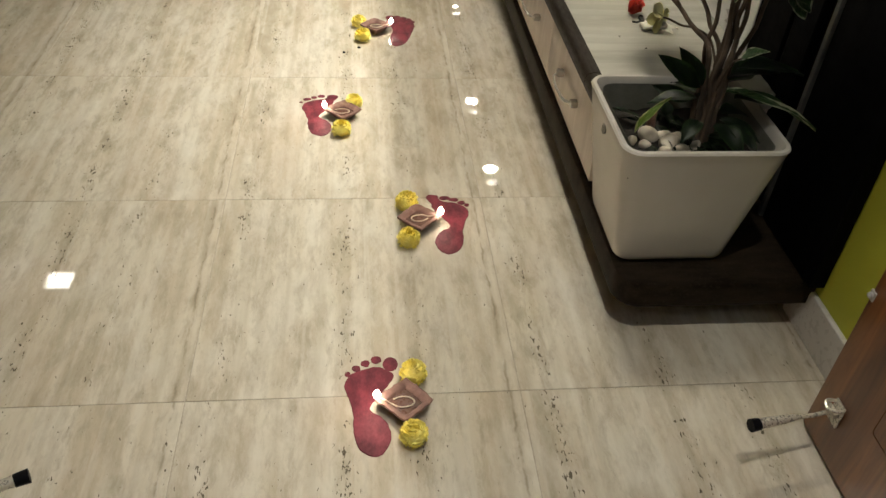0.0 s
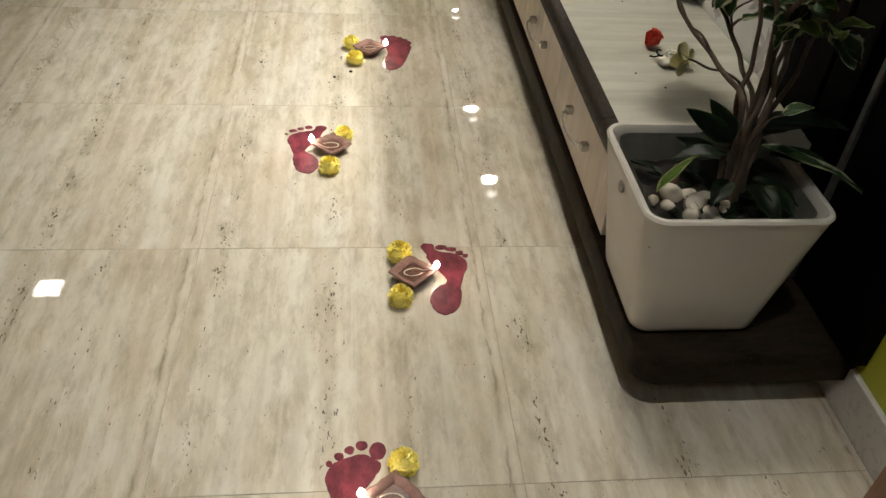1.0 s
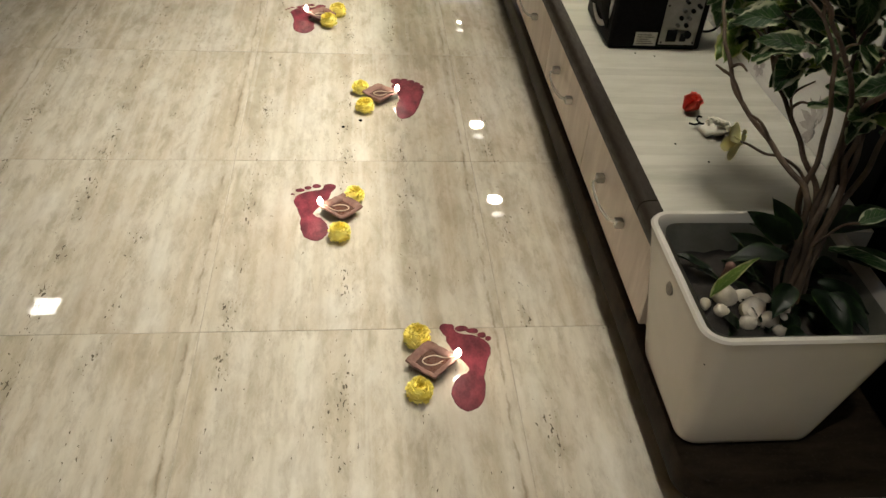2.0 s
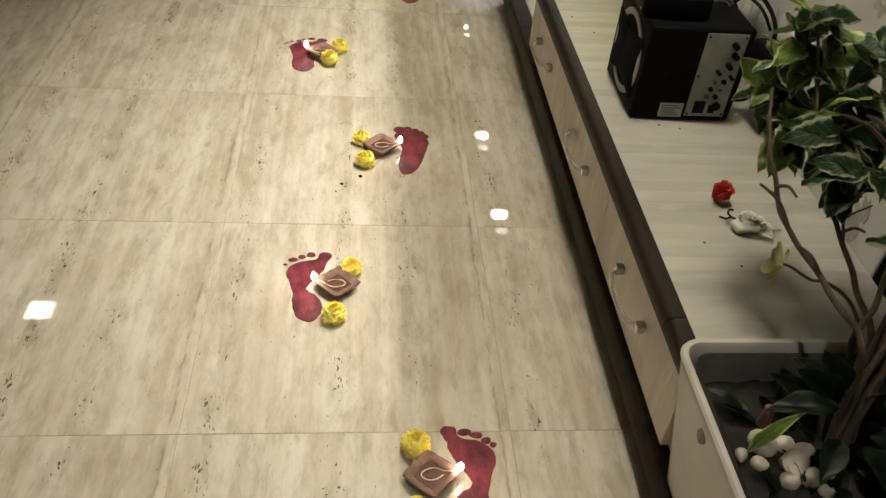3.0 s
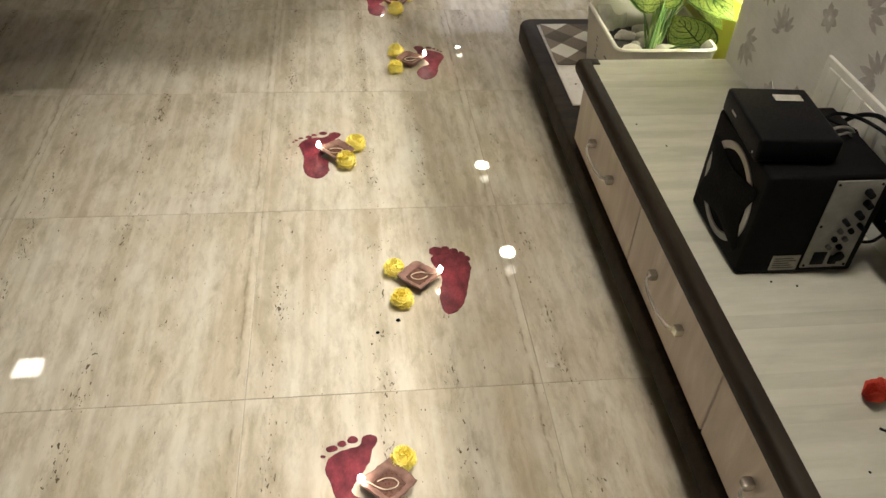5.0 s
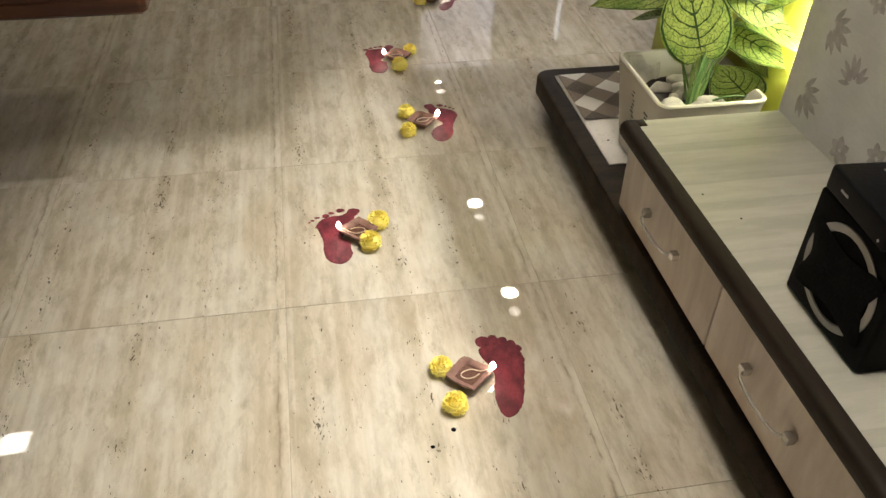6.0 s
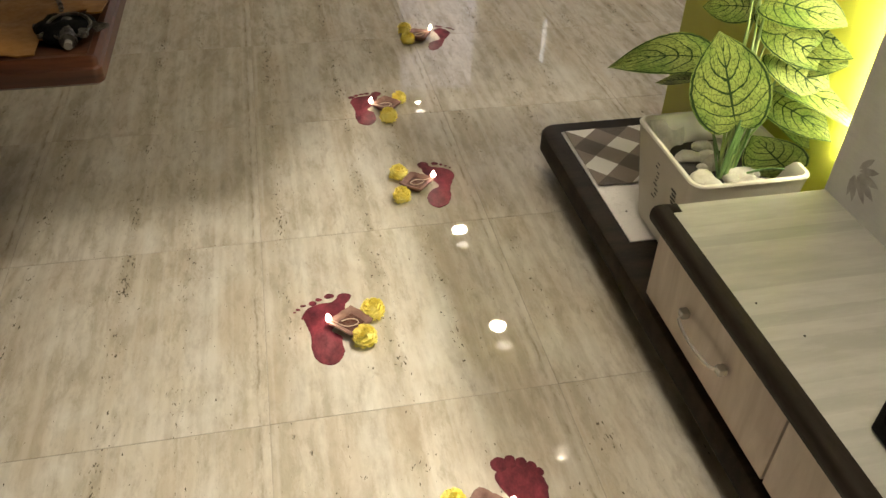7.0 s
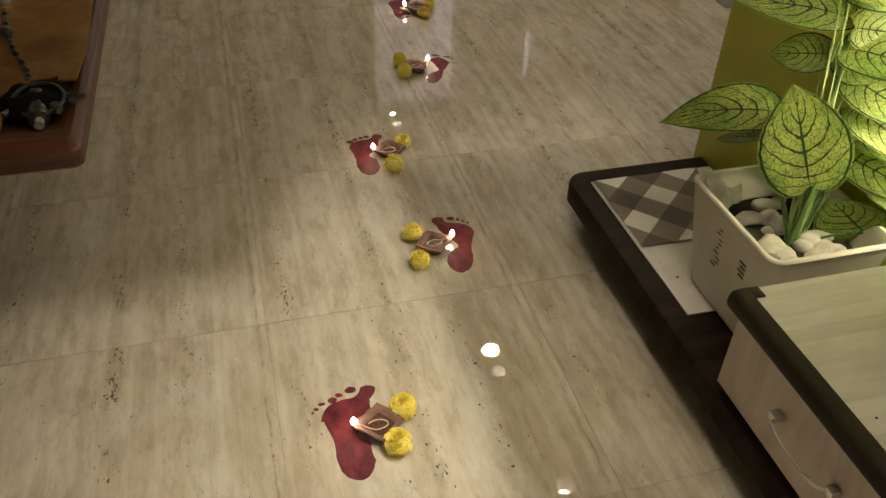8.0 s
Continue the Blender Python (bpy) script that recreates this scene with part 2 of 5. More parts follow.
def painted_wall(name, color, rough=0.55):
    m, t, b = material(name, rough)
    a = noise_tex(t, coords(t, per_object=False), 2.5, 4)
    f = noise_tex(t, coords(t, per_object=False), 180, 2)
    c = mix(t, grey(t, a, 0.3, 0.7), tuple(0.9 * k for k in color), tuple(min(1.06 * k, 1) for k in color))
    t.links.new(c, b.inputs["Base Color"])
    bump(t, b, f, 0.12, 0.001)
    return m


FLOOR = floor_material()
GROUT = mottled("grout", (0.36, 0.315, 0.245), (0.54, 0.49, 0.395), 60, 0.8)
LAMINATE = laminate_top()
DRAWER = wood("pale_wood_laminate", (0.55, 0.47, 0.40), (0.82, 0.74, 0.66), 0.36, (9, 14, 3))
DARK_EDGE = mottled("dark_laminate_edge", (0.0125, 0.0088, 0.0056), (0.026, 0.0185, 0.0122), 30, 0.5, stretch=(1, 0.2, 1), spec=0.18)
STONE = dark_granite()
INLAY = mottled("white_stone_inlay", (0.62, 0.60, 0.56), (0.74, 0.72, 0.68), 10, 0.3)
CHROME = mottled("brushed_chrome", (0.60, 0.58, 0.53), (0.74, 0.71, 0.66), 40, 0.20, 0.6, relief=0.0, grain=0.05)
BRASS = mottled("worn_pale_brass", (0.60, 0.56, 0.47), (0.80, 0.76, 0.66), 30, 0.28, 0.5, relief=0.0, grain=0.1)
LINER = mottled("dull_grey_liner", (0.15, 0.15, 0.12), (0.22, 0.215, 0.18), 20, 0.7)
CERAMIC = mottled("white_ceramic", (0.52, 0.495, 0.44), (0.59, 0.565, 0.505), 6, 0.22, relief=0.0, grain=0.06)
CREAM_CERAMIC = mottled("cream_ceramic", (0.62, 0.59, 0.50), (0.72, 0.69, 0.60), 6, 0.25, relief=0.0, grain=0.06)
INK = mottled("grey_ink", (0.05, 0.05, 0.05), (0.12, 0.12, 0.11), 60, 0.6)
SOIL = mottled("dark_potting_soil", (0.008, 0.007, 0.005), (0.028, 0.022, 0.017), 60, 0.95, relief=0.8)
PEBBLE = mottled("white_pebble", (0.36, 0.34, 0.29), (0.56, 0.53, 0.47), 40, 0.5)
SHELL = mottled("pale_shell", (0.42, 0.37, 0.29), (0.66, 0.60, 0.50), 50, 0.35)
BARK = mottled("brown_bark", (0.035, 0.023, 0.015), (0.15, 0.105, 0.068), 35, 0.8, stretch=(1, 1, 0.2), relief=0.6)
STALK = mottled("green_stalk", (0.03, 0.09, 0.02), (0.16, 0.26, 0.08), 30, 0.45, stretch=(1, 1, 0.15))
PALE_STALK = mottled("pale_stalk", (0.16, 0.25, 0.07), (0.30, 0.38, 0.14), 30, 0.45)
FICUS = leaf_material("variegated_leaf", (0.060, 0.135, 0.042), (0.026, 0.070, 0.024), (0.58, 0.62, 0.43), "edged")
FICUS_YOUNG = leaf_material("young_leaf", (0.20, 0.31, 0.06), (0.12, 0.22, 0.045), (0.58, 0.60, 0.28), "edged")
# near-black leaf colour, darkens the inside of the near pot
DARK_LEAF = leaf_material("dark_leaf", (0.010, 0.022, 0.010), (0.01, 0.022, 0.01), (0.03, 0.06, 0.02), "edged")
CALADIUM = leaf_material("veined_leaf", (0.51, 0.60, 0.17), (0.02, 0.06, 0.012), (0.02, 0.06, 0.012), "veined")
LIME = painted_wall("lime_paint", (0.50, 0.52, 0.055), 0.4)
WHITE_WALL = painted_wall("off_white_paint", (0.74, 0.71, 0.64))
CEILING = painted_wall("white_ceiling_paint", (0.82, 0.81, 0.78))
TAN_WALL = painted_wall("tan_paint", (0.30, 0.23, 0.15))
COOL_WALL = painted_wall("grey_blue_paint", (0.42, 0.46, 0.55))
PAPER = wallpaper_material()
PRINT = mottled("grey_print", (0.42, 0.39, 0.385), (0.68, 0.655, 0.64), 34, 0.55)
BLACK_PANEL = mottled("black_gloss_panel", (0.0022, 0.0021, 0.0024), (0.0048, 0.0044, 0.0046), 6, 0.5, spec=0.03)
DOOR_WOOD = wood("varnished_teak", (0.095, 0.028, 0.008), (0.38, 0.15, 0.048), 0.32, (24, 24, 1.8), 0.2)
TABLE_WOOD = wood("red_brown_wood", (0.04, 0.011, 0.004), (0.13, 0.040, 0.014), 0.42, (2.0, 22, 22), 0.05)
TABLE_TOP = wood("dark_wood_top", (0.035, 0.011, 0.004), (0.10, 0.034, 0.012), 0.35, (2.0, 22, 22), 0.2)
TAN_CLOTH = mottled("tan_leather", (0.17, 0.072, 0.014), (0.36, 0.175, 0.042), 9, 0.5, relief=0.25)
PEWTER = mottled("dark_pewter", (0.05, 0.05, 0.045), (0.22, 0.21, 0.19), 60, 0.3, 0.9)
BLACK_VINYL = mottled("black_vinyl", (0.0030, 0.0030, 0.0032), (0.0065, 0.0065, 0.0068), 120, 0.55, relief=0.3, spec=0.07)
BLACK_PLASTIC = mottled("black_plastic", (0.0028, 0.0029, 0.0040), (0.0062, 0.0064, 0.0082), 50, 0.46, spec=0.10)
CONE = mottled("black_cone", (0.002, 0.002, 0.002), (0.006, 0.006, 0.006), 30, 0.8, spec=0.1)
SILVER = mottled("silver_plastic", (0.34, 0.33, 0.31), (0.46, 0.45, 0.42), 30, 0.4)
PLATE = mottled("grey_metal_plate", (0.20, 0.195, 0.175), (0.30, 0.29, 0.265), 40, 0.5, 0.1)
PLATE_DARK = mottled("dark_metal_field", (0.06, 0.06, 0.055), (0.11, 0.11, 0.10), 40, 0.5)
STICKER = mottled("pale_sticker", (0.30, 0.29, 0.25), (0.44, 0.42, 0.37), 60, 0.6)
SOCKET = mottled("white_switch_plastic", (0.78, 0.77, 0.73), (0.86, 0.85, 0.81), 12, 0.35, relief=0.02)
CLAY = mottled("terracotta", (0.16, 0.085, 0.066), (0.30, 0.18, 0.145), 55, 0.8, relief=0.3)
OIL = mottled("lamp_oil", (0.07, 0.028, 0.018), (0.13, 0.055, 0.034), 30, 0.30, relief=0.0)
COTTON = mottled("cotton_wick", (0.55, 0.45, 0.34), (0.75, 0.66, 0.52), 90, 0.9)
FOOT_RED = mottled("maroon_footprint_paint", (0.062, 0.006, 0.012), (0.27, 0.040, 0.060), 34, 0.6, spec=0.3, stretch=(1, 0.6, 1))
MARIGOLD = mottled("yellow_petal", (0.95, 0.79, 0.12), (0.97, 0.89, 0.32), 40, 0.6, grain=0.08)
CALYX = mottled("green_calyx", (0.06, 0.09, 0.02), (0.14, 0.18, 0.05), 60, 0.7)
ROSE = mottled("red_petal", (0.60, 0.045, 0.032), (0.84, 0.15, 0.10), 40, 0.6)
WHITE_PETAL = mottled("cream_petal", (0.72, 0.69, 0.59), (0.84, 0.82, 0.74), 40, 0.6)
PALE_PETAL = mottled("pale_yellow_petal", (0.82, 0.74, 0.27), (0.90, 0.85, 0.48), 40, 0.6)
CLOTH = checked_cloth()
FLAME_GLOW = glowing("flame", (1.0, 0.80, 0.65), FLAME)
ROW_GLOW = glowing("downlight_bulb", (1.0, 0.955, 0.86), 30.0)
# glow of the added fill lamp over the cabinet and floor
FILL_GLOW = glowing("fill_bulb", (1.0, 0.92, 0.76), LAMP_FILL)
PANEL_GLOW = glowing("panel_diffuser", (1.0, 0.95, 0.83), 22.0)
GHOST_GLOW = glowing("ghost_disc", (1.0, 0.9, 0.75), 9.0)
VIOLET_GLOW = glowing("violet_lamp", (0.62, 0.42, 1.0), 1.3)
# glow added only to be mirrored as a pale patch in the floor
PATCH_GLOW = glowing("mirrored_patch_glow", (0.86, 0.82, 1.0), 0.75)
TUBE_GLOW = glowing("tube_lamp", (0.9, 0.95, 1.0), 1.7)
FAR_GLOW = glowing("far_downlight", (1.0, 0.88, 0.68), LAMP_FAR)
STRIP_GLOW = glowing("led_strip", (1.0, 0.96, 0.72), LED_STRIP)
HALL_GLOW = glowing("cool_lamp", (0.80, 0.88, 1.0), HALL_LAMP)
NEXT_GLOW = glowing("next_room_lamp", (0.70, 0.80, 1.0), 560.0)


# ---------------------------------------------------------------- mesh helpers
def mesh_of(name, bm, mat, smooth=True):
    me = bpy.data.meshes.new(name)
    bmesh.ops.recalc_face_normals(bm, faces=bm.faces[:])
    bm.to_mesh(me)
    bm.free()
    for m in (mat if isinstance(mat, (list, tuple)) else (mat,)):
        me.materials.append(m)
    if smooth:
        for p in me.polygons:
            p.use_smooth = True
        me.set_sharp_from_angle(angle=radians(38))
    return me


def part(name, bm, mat, parent=None, label="", smooth=True):
    ob = new(name, mesh_of(name, bm, mat, smooth) if isinstance(bm, bmesh.types.BMesh) else bm)
    if parent:
        ob.parent = parent
    return tagged(ob, label)


def thing(name, label, category, m=None, group="", kind=""):
    ob = new(name)
    ob.empty_display_size = 0.05
    if m:
        ob.matrix_basis = m
    return tagged(ob, label, category, group, kind)


def box(x0, x1, y0, y1, z0, z1, bevel=0.0, seg=2, bm=None):
    bm = bm or bmesh.new()
    r = bmesh.ops.create_cube(bm, size=1.0, matrix=Matrix.Translation(((x0 + x1) / 2, (y0 + y1) / 2, (z0 + z1) / 2)) @ Matrix.Diagonal((x1 - x0, y1 - y0, z1 - z0, 1)))
    if bevel:
        edges = list({e for v in r["verts"] for e in v.link_edges})
        bmesh.ops.bevel(bm, geom=edges, offset=bevel, segments=seg, profile=0.5, affect="EDGES")
    return bm


def cyl(r0, r1, z0, z1, seg=24, m=None, bm=None):
    bm = bm or bmesh.new()
    m = m or Matrix()
    bmesh.ops.create_cone(bm, cap_ends=True, segments=seg, radius1=r0, radius2=r1, depth=z1 - z0, matrix=m @ Matrix.Translation((0, 0, (z0 + z1) / 2)))
    return bm


def ball(r, m=None, u=14, v=10, bm=None):
    bm = bm or bmesh.new()
    bmesh.ops.create_uvsphere(bm, u_segments=u, v_segments=v, radius=r, matrix=m or Matrix())
    return bm


def rough_up(bm, amount, scale=30.0, seed=0.0):
    for v in bm.verts:
        v.co += v.normal * amount * noise.noise(v.co * scale + Vector((seed, seed * 2, 0)))
    return bm


def smooth_path(pts, n=6, closed=False):
    """Catmull-Rom through the points."""
    p = [Vector(q) for q in pts]
    out = []
    count = len(p) if closed else len(p) - 1
    for i in range(count):
        if closed:
            a, b, c, d = p[i - 1], p[i], p[(i + 1) % len(p)], p[(i + 2) % len(p)]
        else:
            a, b, c, d = p[max(i - 1, 0)], p[i], p[i + 1], p[min(i + 2, len(p) - 1)]
        for k in range(n):
            s = k / n
            out.append(0.5 * (2 * b + (c - a) * s + (2 * a - 5 * b + 4 * c - d) * s * s + (3 * b - a - 3 * c + d) * s ** 3))
    if not closed:
        out.append(p[-1])
    return out


def tube(pts, r, seg=8, n=6, closed=False, bm=None, bend=True):
    """A tube along a path; r is a radius, or one for the start and one for the end."""
    bm = bm or bmesh.new()
    path = smooth_path(pts, n, closed) if bend else [Vector(p) for p in pts]
    ra, rb = r if isinstance(r, tuple) else (r, r)
    rings, side = [], Vector((0.31, 0.83, 0.46))
    for i, p in enumerate(path):
        if closed:
            d = path[(i + 1) % len(path)] - path[i - 1]
        else:
            d = path[min(i + 1, len(path) - 1)] - path[max(i - 1, 0)]
        d.normalize()
        a = side - d * side.dot(d)
        if a.length < 1e-3:
            a = d.orthogonal()
        a.normalize()
        side = a
        b = d.cross(a)
        rr = ra + (rb - ra) * i / max(len(path) - 1, 1)
        rings.append([bm.verts.new(p + (a * math.cos(2 * math.pi * k / seg) + b * math.sin(2 * math.pi * k / seg)) * rr) for k in range(seg)])
    pairs = list(zip(rings, rings[1:])) + ([(rings[-1], rings[0])] if closed else [])
    for p, q in pairs:
        for k in range(seg):
            bm.faces.new((p[k], p[(k + 1) % seg], q[(k + 1) % seg], q[k]))
    if not closed:
        bm.faces.new(rings[0][::-1])
        bm.faces.new(rings[-1])
    return bm


def rounded_rect(x0, x1, y0, y1, r, z, seg=6):
    pts = []
    for cx, cy, a in ((x1 - r, y1 - r, 0), (x0 + r, y1 - r, 90), (x0 + r, y0 + r, 180), (x1 - r, y0 + r, 270)):
        for k in range(seg + 1):
            w = radians(a + 90 * k / seg)
            pts.append(Vector((cx + r * math.cos(w), cy + r * math.sin(w), z)))
    return pts


def loft(loops, cap_first=True, cap_last=True, bm=None):
    bm = bm or bmesh.new()
    rings = [[bm.verts.new(p) for p in lp] for lp in loops]
    for a, b in zip(rings, rings[1:]):
        for k in range(len(a)):
            bm.faces.new((a[k], a[(k + 1) % len(a)], b[(k + 1) % len(a)], b[k]))
    if cap_first:
        bm.faces.new(rings[0][::-1])
    if cap_last:
        bm.faces.new(rings[-1])
    return bm


def planter(base, rim, z0, z1, r0, r1, wall=0.011, depth=0.11):
    """Open square pot: outer taper, rolled rim, inner face down to the soil."""
    bx0, bx1, by0, by1 = base
    rx0, rx1, ry0, ry1 = rim

    def at(s, grow=0.0, z=None):
        return rounded_rect(bx0 + (rx0 - bx0) * s - grow, bx1 + (rx1 - bx1) * s + grow, by0 + (ry0 - by0) * s - grow, by1 + (ry1 - by1) * s + grow,
                            max(r0 + (r1 - r0) * s + grow, 0.004), z0 + (z1 - z0) * s if z is None else z)
    loops = [at(0, -0.016, z0), at(0, -0.006, z0 + 0.002), at(0.012, 0.0, z0 + 0.008)]
    loops += [at(s) for s in (0.06, 0.3, 0.6, 0.9)]
    loops += [at(0.975, 0.0005), at(1, 0.001, z1 - 0.004), at(1, -0.002, z1), at(1, -wall + 0.003, z1), at(1, -wall, z1 - 0.004), at(0.9, -wall - 0.001)]
    loops += [at(1 - depth / (z1 - z0), -wall - 0.001)]
    return loft(loops)


def leaf(length, width, droop=0.3, fold=0.15, shape="oval", wave=0.0, seed=0, rows=10, cols=4):
    """A leaf that grows along +x from its stalk, facing +z, with u across and v along."""
    bm = bmesh.new()
    uv = bm.loops.layers.uv.new("UVMap")
    grid = []
    # a heart's edge from the notch round one lobe to the tip, for a leaf of length and width 1
    lobe = smooth_path([(0, 0, 0), (-.08, .12, 0), (-.07, .27, 0), (.05, .40, 0), (.23, .48, 0), (.43, .49, 0), (.63, .41, 0), (.81, .25, 0), (.93, .09, 0), (1, 0, 0)], 8)
    for i in range(rows + 1):
        s = i / rows
        if shape == "lance":
            w = math.sin(math.pi * min(1, s * 0.97 + 0.03)) ** 0.8 * (1 - 0.35 * s)
        else:
            w = math.sin(math.pi * (0.04 + 0.96 * s) ** 0.82) ** 0.78 * (1.06 if i % 2 else 0.93)
        w = max(w, 0.02)
        line = []
        for j in range(-cols, cols + 1):
            q = j / cols
            x, y = length * s, q * w * width / 2
            if shape == "heart":
                o = lobe[round(s * (len(lobe) - 1))]
                x, y = length * (s ** 1.3 + (o.x - s ** 1.3) * abs(q)), width * o.y * q
            z = -droop * x * abs(x) / length + fold * abs(y) + wave * length * math.sin(9 * s + 3 * q + seed)
            line.append(bm.verts.new((x, y, z)))
        grid.append(line)
    for i in range(rows):
        for j in range(2 * cols):
            f = bm.faces.new((grid[i][j], grid[i + 1][j], grid[i + 1][j + 1], grid[i][j + 1]))
            for lp, (a, b) in zip(f.loops, ((i, j), (i + 1, j), (i + 1, j + 1), (i, j + 1))):
                lp[uv].uv = (b / (2 * cols), a / rows)
    bmesh.ops.solidify(bm, geom=bm.faces[:], thickness=0.0006)
    return bm


def aim(at, out, up=(0, 0, 1), roll=0.0):
    """A pose whose +x points along out and whose +z faces up as nearly as can be."""
    x = Vector(out).normalized()
    y = Vector(up).cross(x)
    if y.length < 1e-3:
        y = x.orthogonal()
    y.normalize()
    z = x.cross(y)
    m = Matrix((x, y, z)).transposed().to_4x4()
    m.translation = Vector(at)
    return m @ Matrix.Rotation(radians(roll), 4, "X")


# ---------------------------------------------------------------- setting
WALL_X, PAPER_X = 0.604, 0.570
ROOM = (-3.6, 3.0, -2.4, 9.0, 2.7)
WELL_Z = 4.50


def structure(name, bm, mat, label, category="wall", smooth=False):
    return tagged(part(name, bm, mat, None, smooth=smooth), label, category, kind="structure")


def build_walls():
    x0, x1, y0, y1, h = ROOM
    # unseen raised bay over the living side, added to place the panel lamp's reflection
    bx, b0, b1, top = -2.05, 3.05, 6.2, WELL_Z
    c = box(bx, x1 + 0.2, y0 - 0.2, y1 + 0.2, h, h + 0.15)
    box(x0 - 0.2, bx, y0 - 0.2, b0, h, h + 0.15, bm=c)
    box(x0 - 0.2, bx, b1, y1 + 0.2, h, h + 0.15, bm=c)
    box(bx, bx + 0.12, b0, b1, h + 0.15, top, bm=c)
    box(x0 - 0.15, x0, b0, b1, h, top, bm=c)
    box(x0 - 0.15, bx + 0.12, b0 - 0.12, b0, h + 0.15, top, bm=c)
    box(x0 - 0.15, bx + 0.12, b1, b1 + 0.12, h + 0.15, top, bm=c)
    box(x0 - 0.15, bx + 0.12, b0 - 0.12, b1 + 0.12, top, top + 0.15, bm=c)
    structure("ceiling", c, CEILING, "plain white painted ceiling with an added unseen raised bay", "ceiling")
    # unseen wall, its dark tan chosen to bounce less light onto the left floor
    structure("wall_west", box(x0 - 0.15, x0, y0 - 0.15, y1 + 0.15, -0.02, h), TAN_WALL, "plain unseen wall, tan to bounce less light")
    structure("wall_north", box(x0, x1, y1, y1 + 0.15, -0.02, h), WHITE_WALL, "plain off-white painted wall")
    structure("wall_south", box(x0, x1, y0 - 0.15, y0, -0.02, h), WHITE_WALL, "plain off-white painted wall of the lobby")
    structure("wall_far_east", box(x1, x1 + 0.15, y0 - 0.15, y1 + 0.15, -0.02, h), COOL_WALL, "grey-blue painted wall of the next room")
    # long lime wall beside the low cabinet
    structure("wall_east", box(WALL_X, WALL_X + 0.14, -0.85, 2.69, -0.02, h, 0.004), LIME, "lime green painted wall beside the low cabinet")
    # entrance wall with its opening
    e = box(x0, -1.0, -1.0, -0.85, -0.02, h)
    box(0.56, WALL_X + 0.14, -1.0, -0.85, -0.02, h, bm=e)
    box(-1.0, 0.56, -1.0, -0.85, 2.12, h, bm=e)
    structure("wall_entrance", e, WHITE_WALL, "off-white wall with the open entrance doorway")
    structure("wall_lobby", box(WALL_X + 0.14, WALL_X + 0.28, y0, -0.85, -0.02, h), WHITE_WALL, "plain off-white lobby wall")
    structure("baseboard", box(WALL_X - 0.012, WALL_X, -0.85, 0.20, 0.0, 0.10, 0.003), INLAY, "pale marble skirting below the lime wall", "baseboard")
    structure("blue_wall_end", box(1.42, 1.56, 3.86, 6.2, 0, h, 0.01), COOL_WALL, "grey-blue wall end in the next room")
    # wallpapered panel, lit from behind at its far edge
    structure("wallpaper_panel", box(PAPER_X, WALL_X - 0.004, 0.640, 1.912, 0.10, 2.4, 0.003), PAPER, "pale grey wallpaper panel with printed leaf sprays", "wallpaper")
    for y0, y1, dx in ((0.505, 0.637, 0.0), (0.405, 0.484, 0.004), (0.12, 0.347, 0.002)):
        structure("black_panel", box(PAPER_X - dx, WALL_X - 0.004, y0, y1, 0.128, 2.4, 0.002), BLACK_PANEL, "black glossy wall panel behind the potted plant", "wall panel")
    structure("panel_backing", box(PAPER_X + 0.018, WALL_X - 0.003, 0.340, 0.510, 0.128, 2.4), CONE, "black recess between the wall panels", "wall panel")
    structure("panel_trim", box(PAPER_X - 0.008, PAPER_X + 0.016, 0.349, 0.362, 0.128, 2.4, 0.002), PLATE_DARK, "thin grey metal trim between the black panels", "trim")
    # unseen beam, added and shaped to cast the shade over the far left floor
    structure("shade_beam", loft([[Vector((x, y, z)) for x, y in ((x0, 2.05), (0.18, 2.05), (0.298, 2.274), (0.298, 2.34), (x0, 2.34))] for z in (1.92, h)]), WHITE_WALL, "unseen white beam, added to shade the far left floor", "beam")
    # unseen overhead board, added to shade the cabinet and the floor beside it
    structure("shade_board", box(0.280, WALL_X - 0.03, 0.30, 2.20, 1.80, 1.84, 0.004), WHITE_WALL, "unseen overhead board, added to shade the cabinet and floor", "shelf")


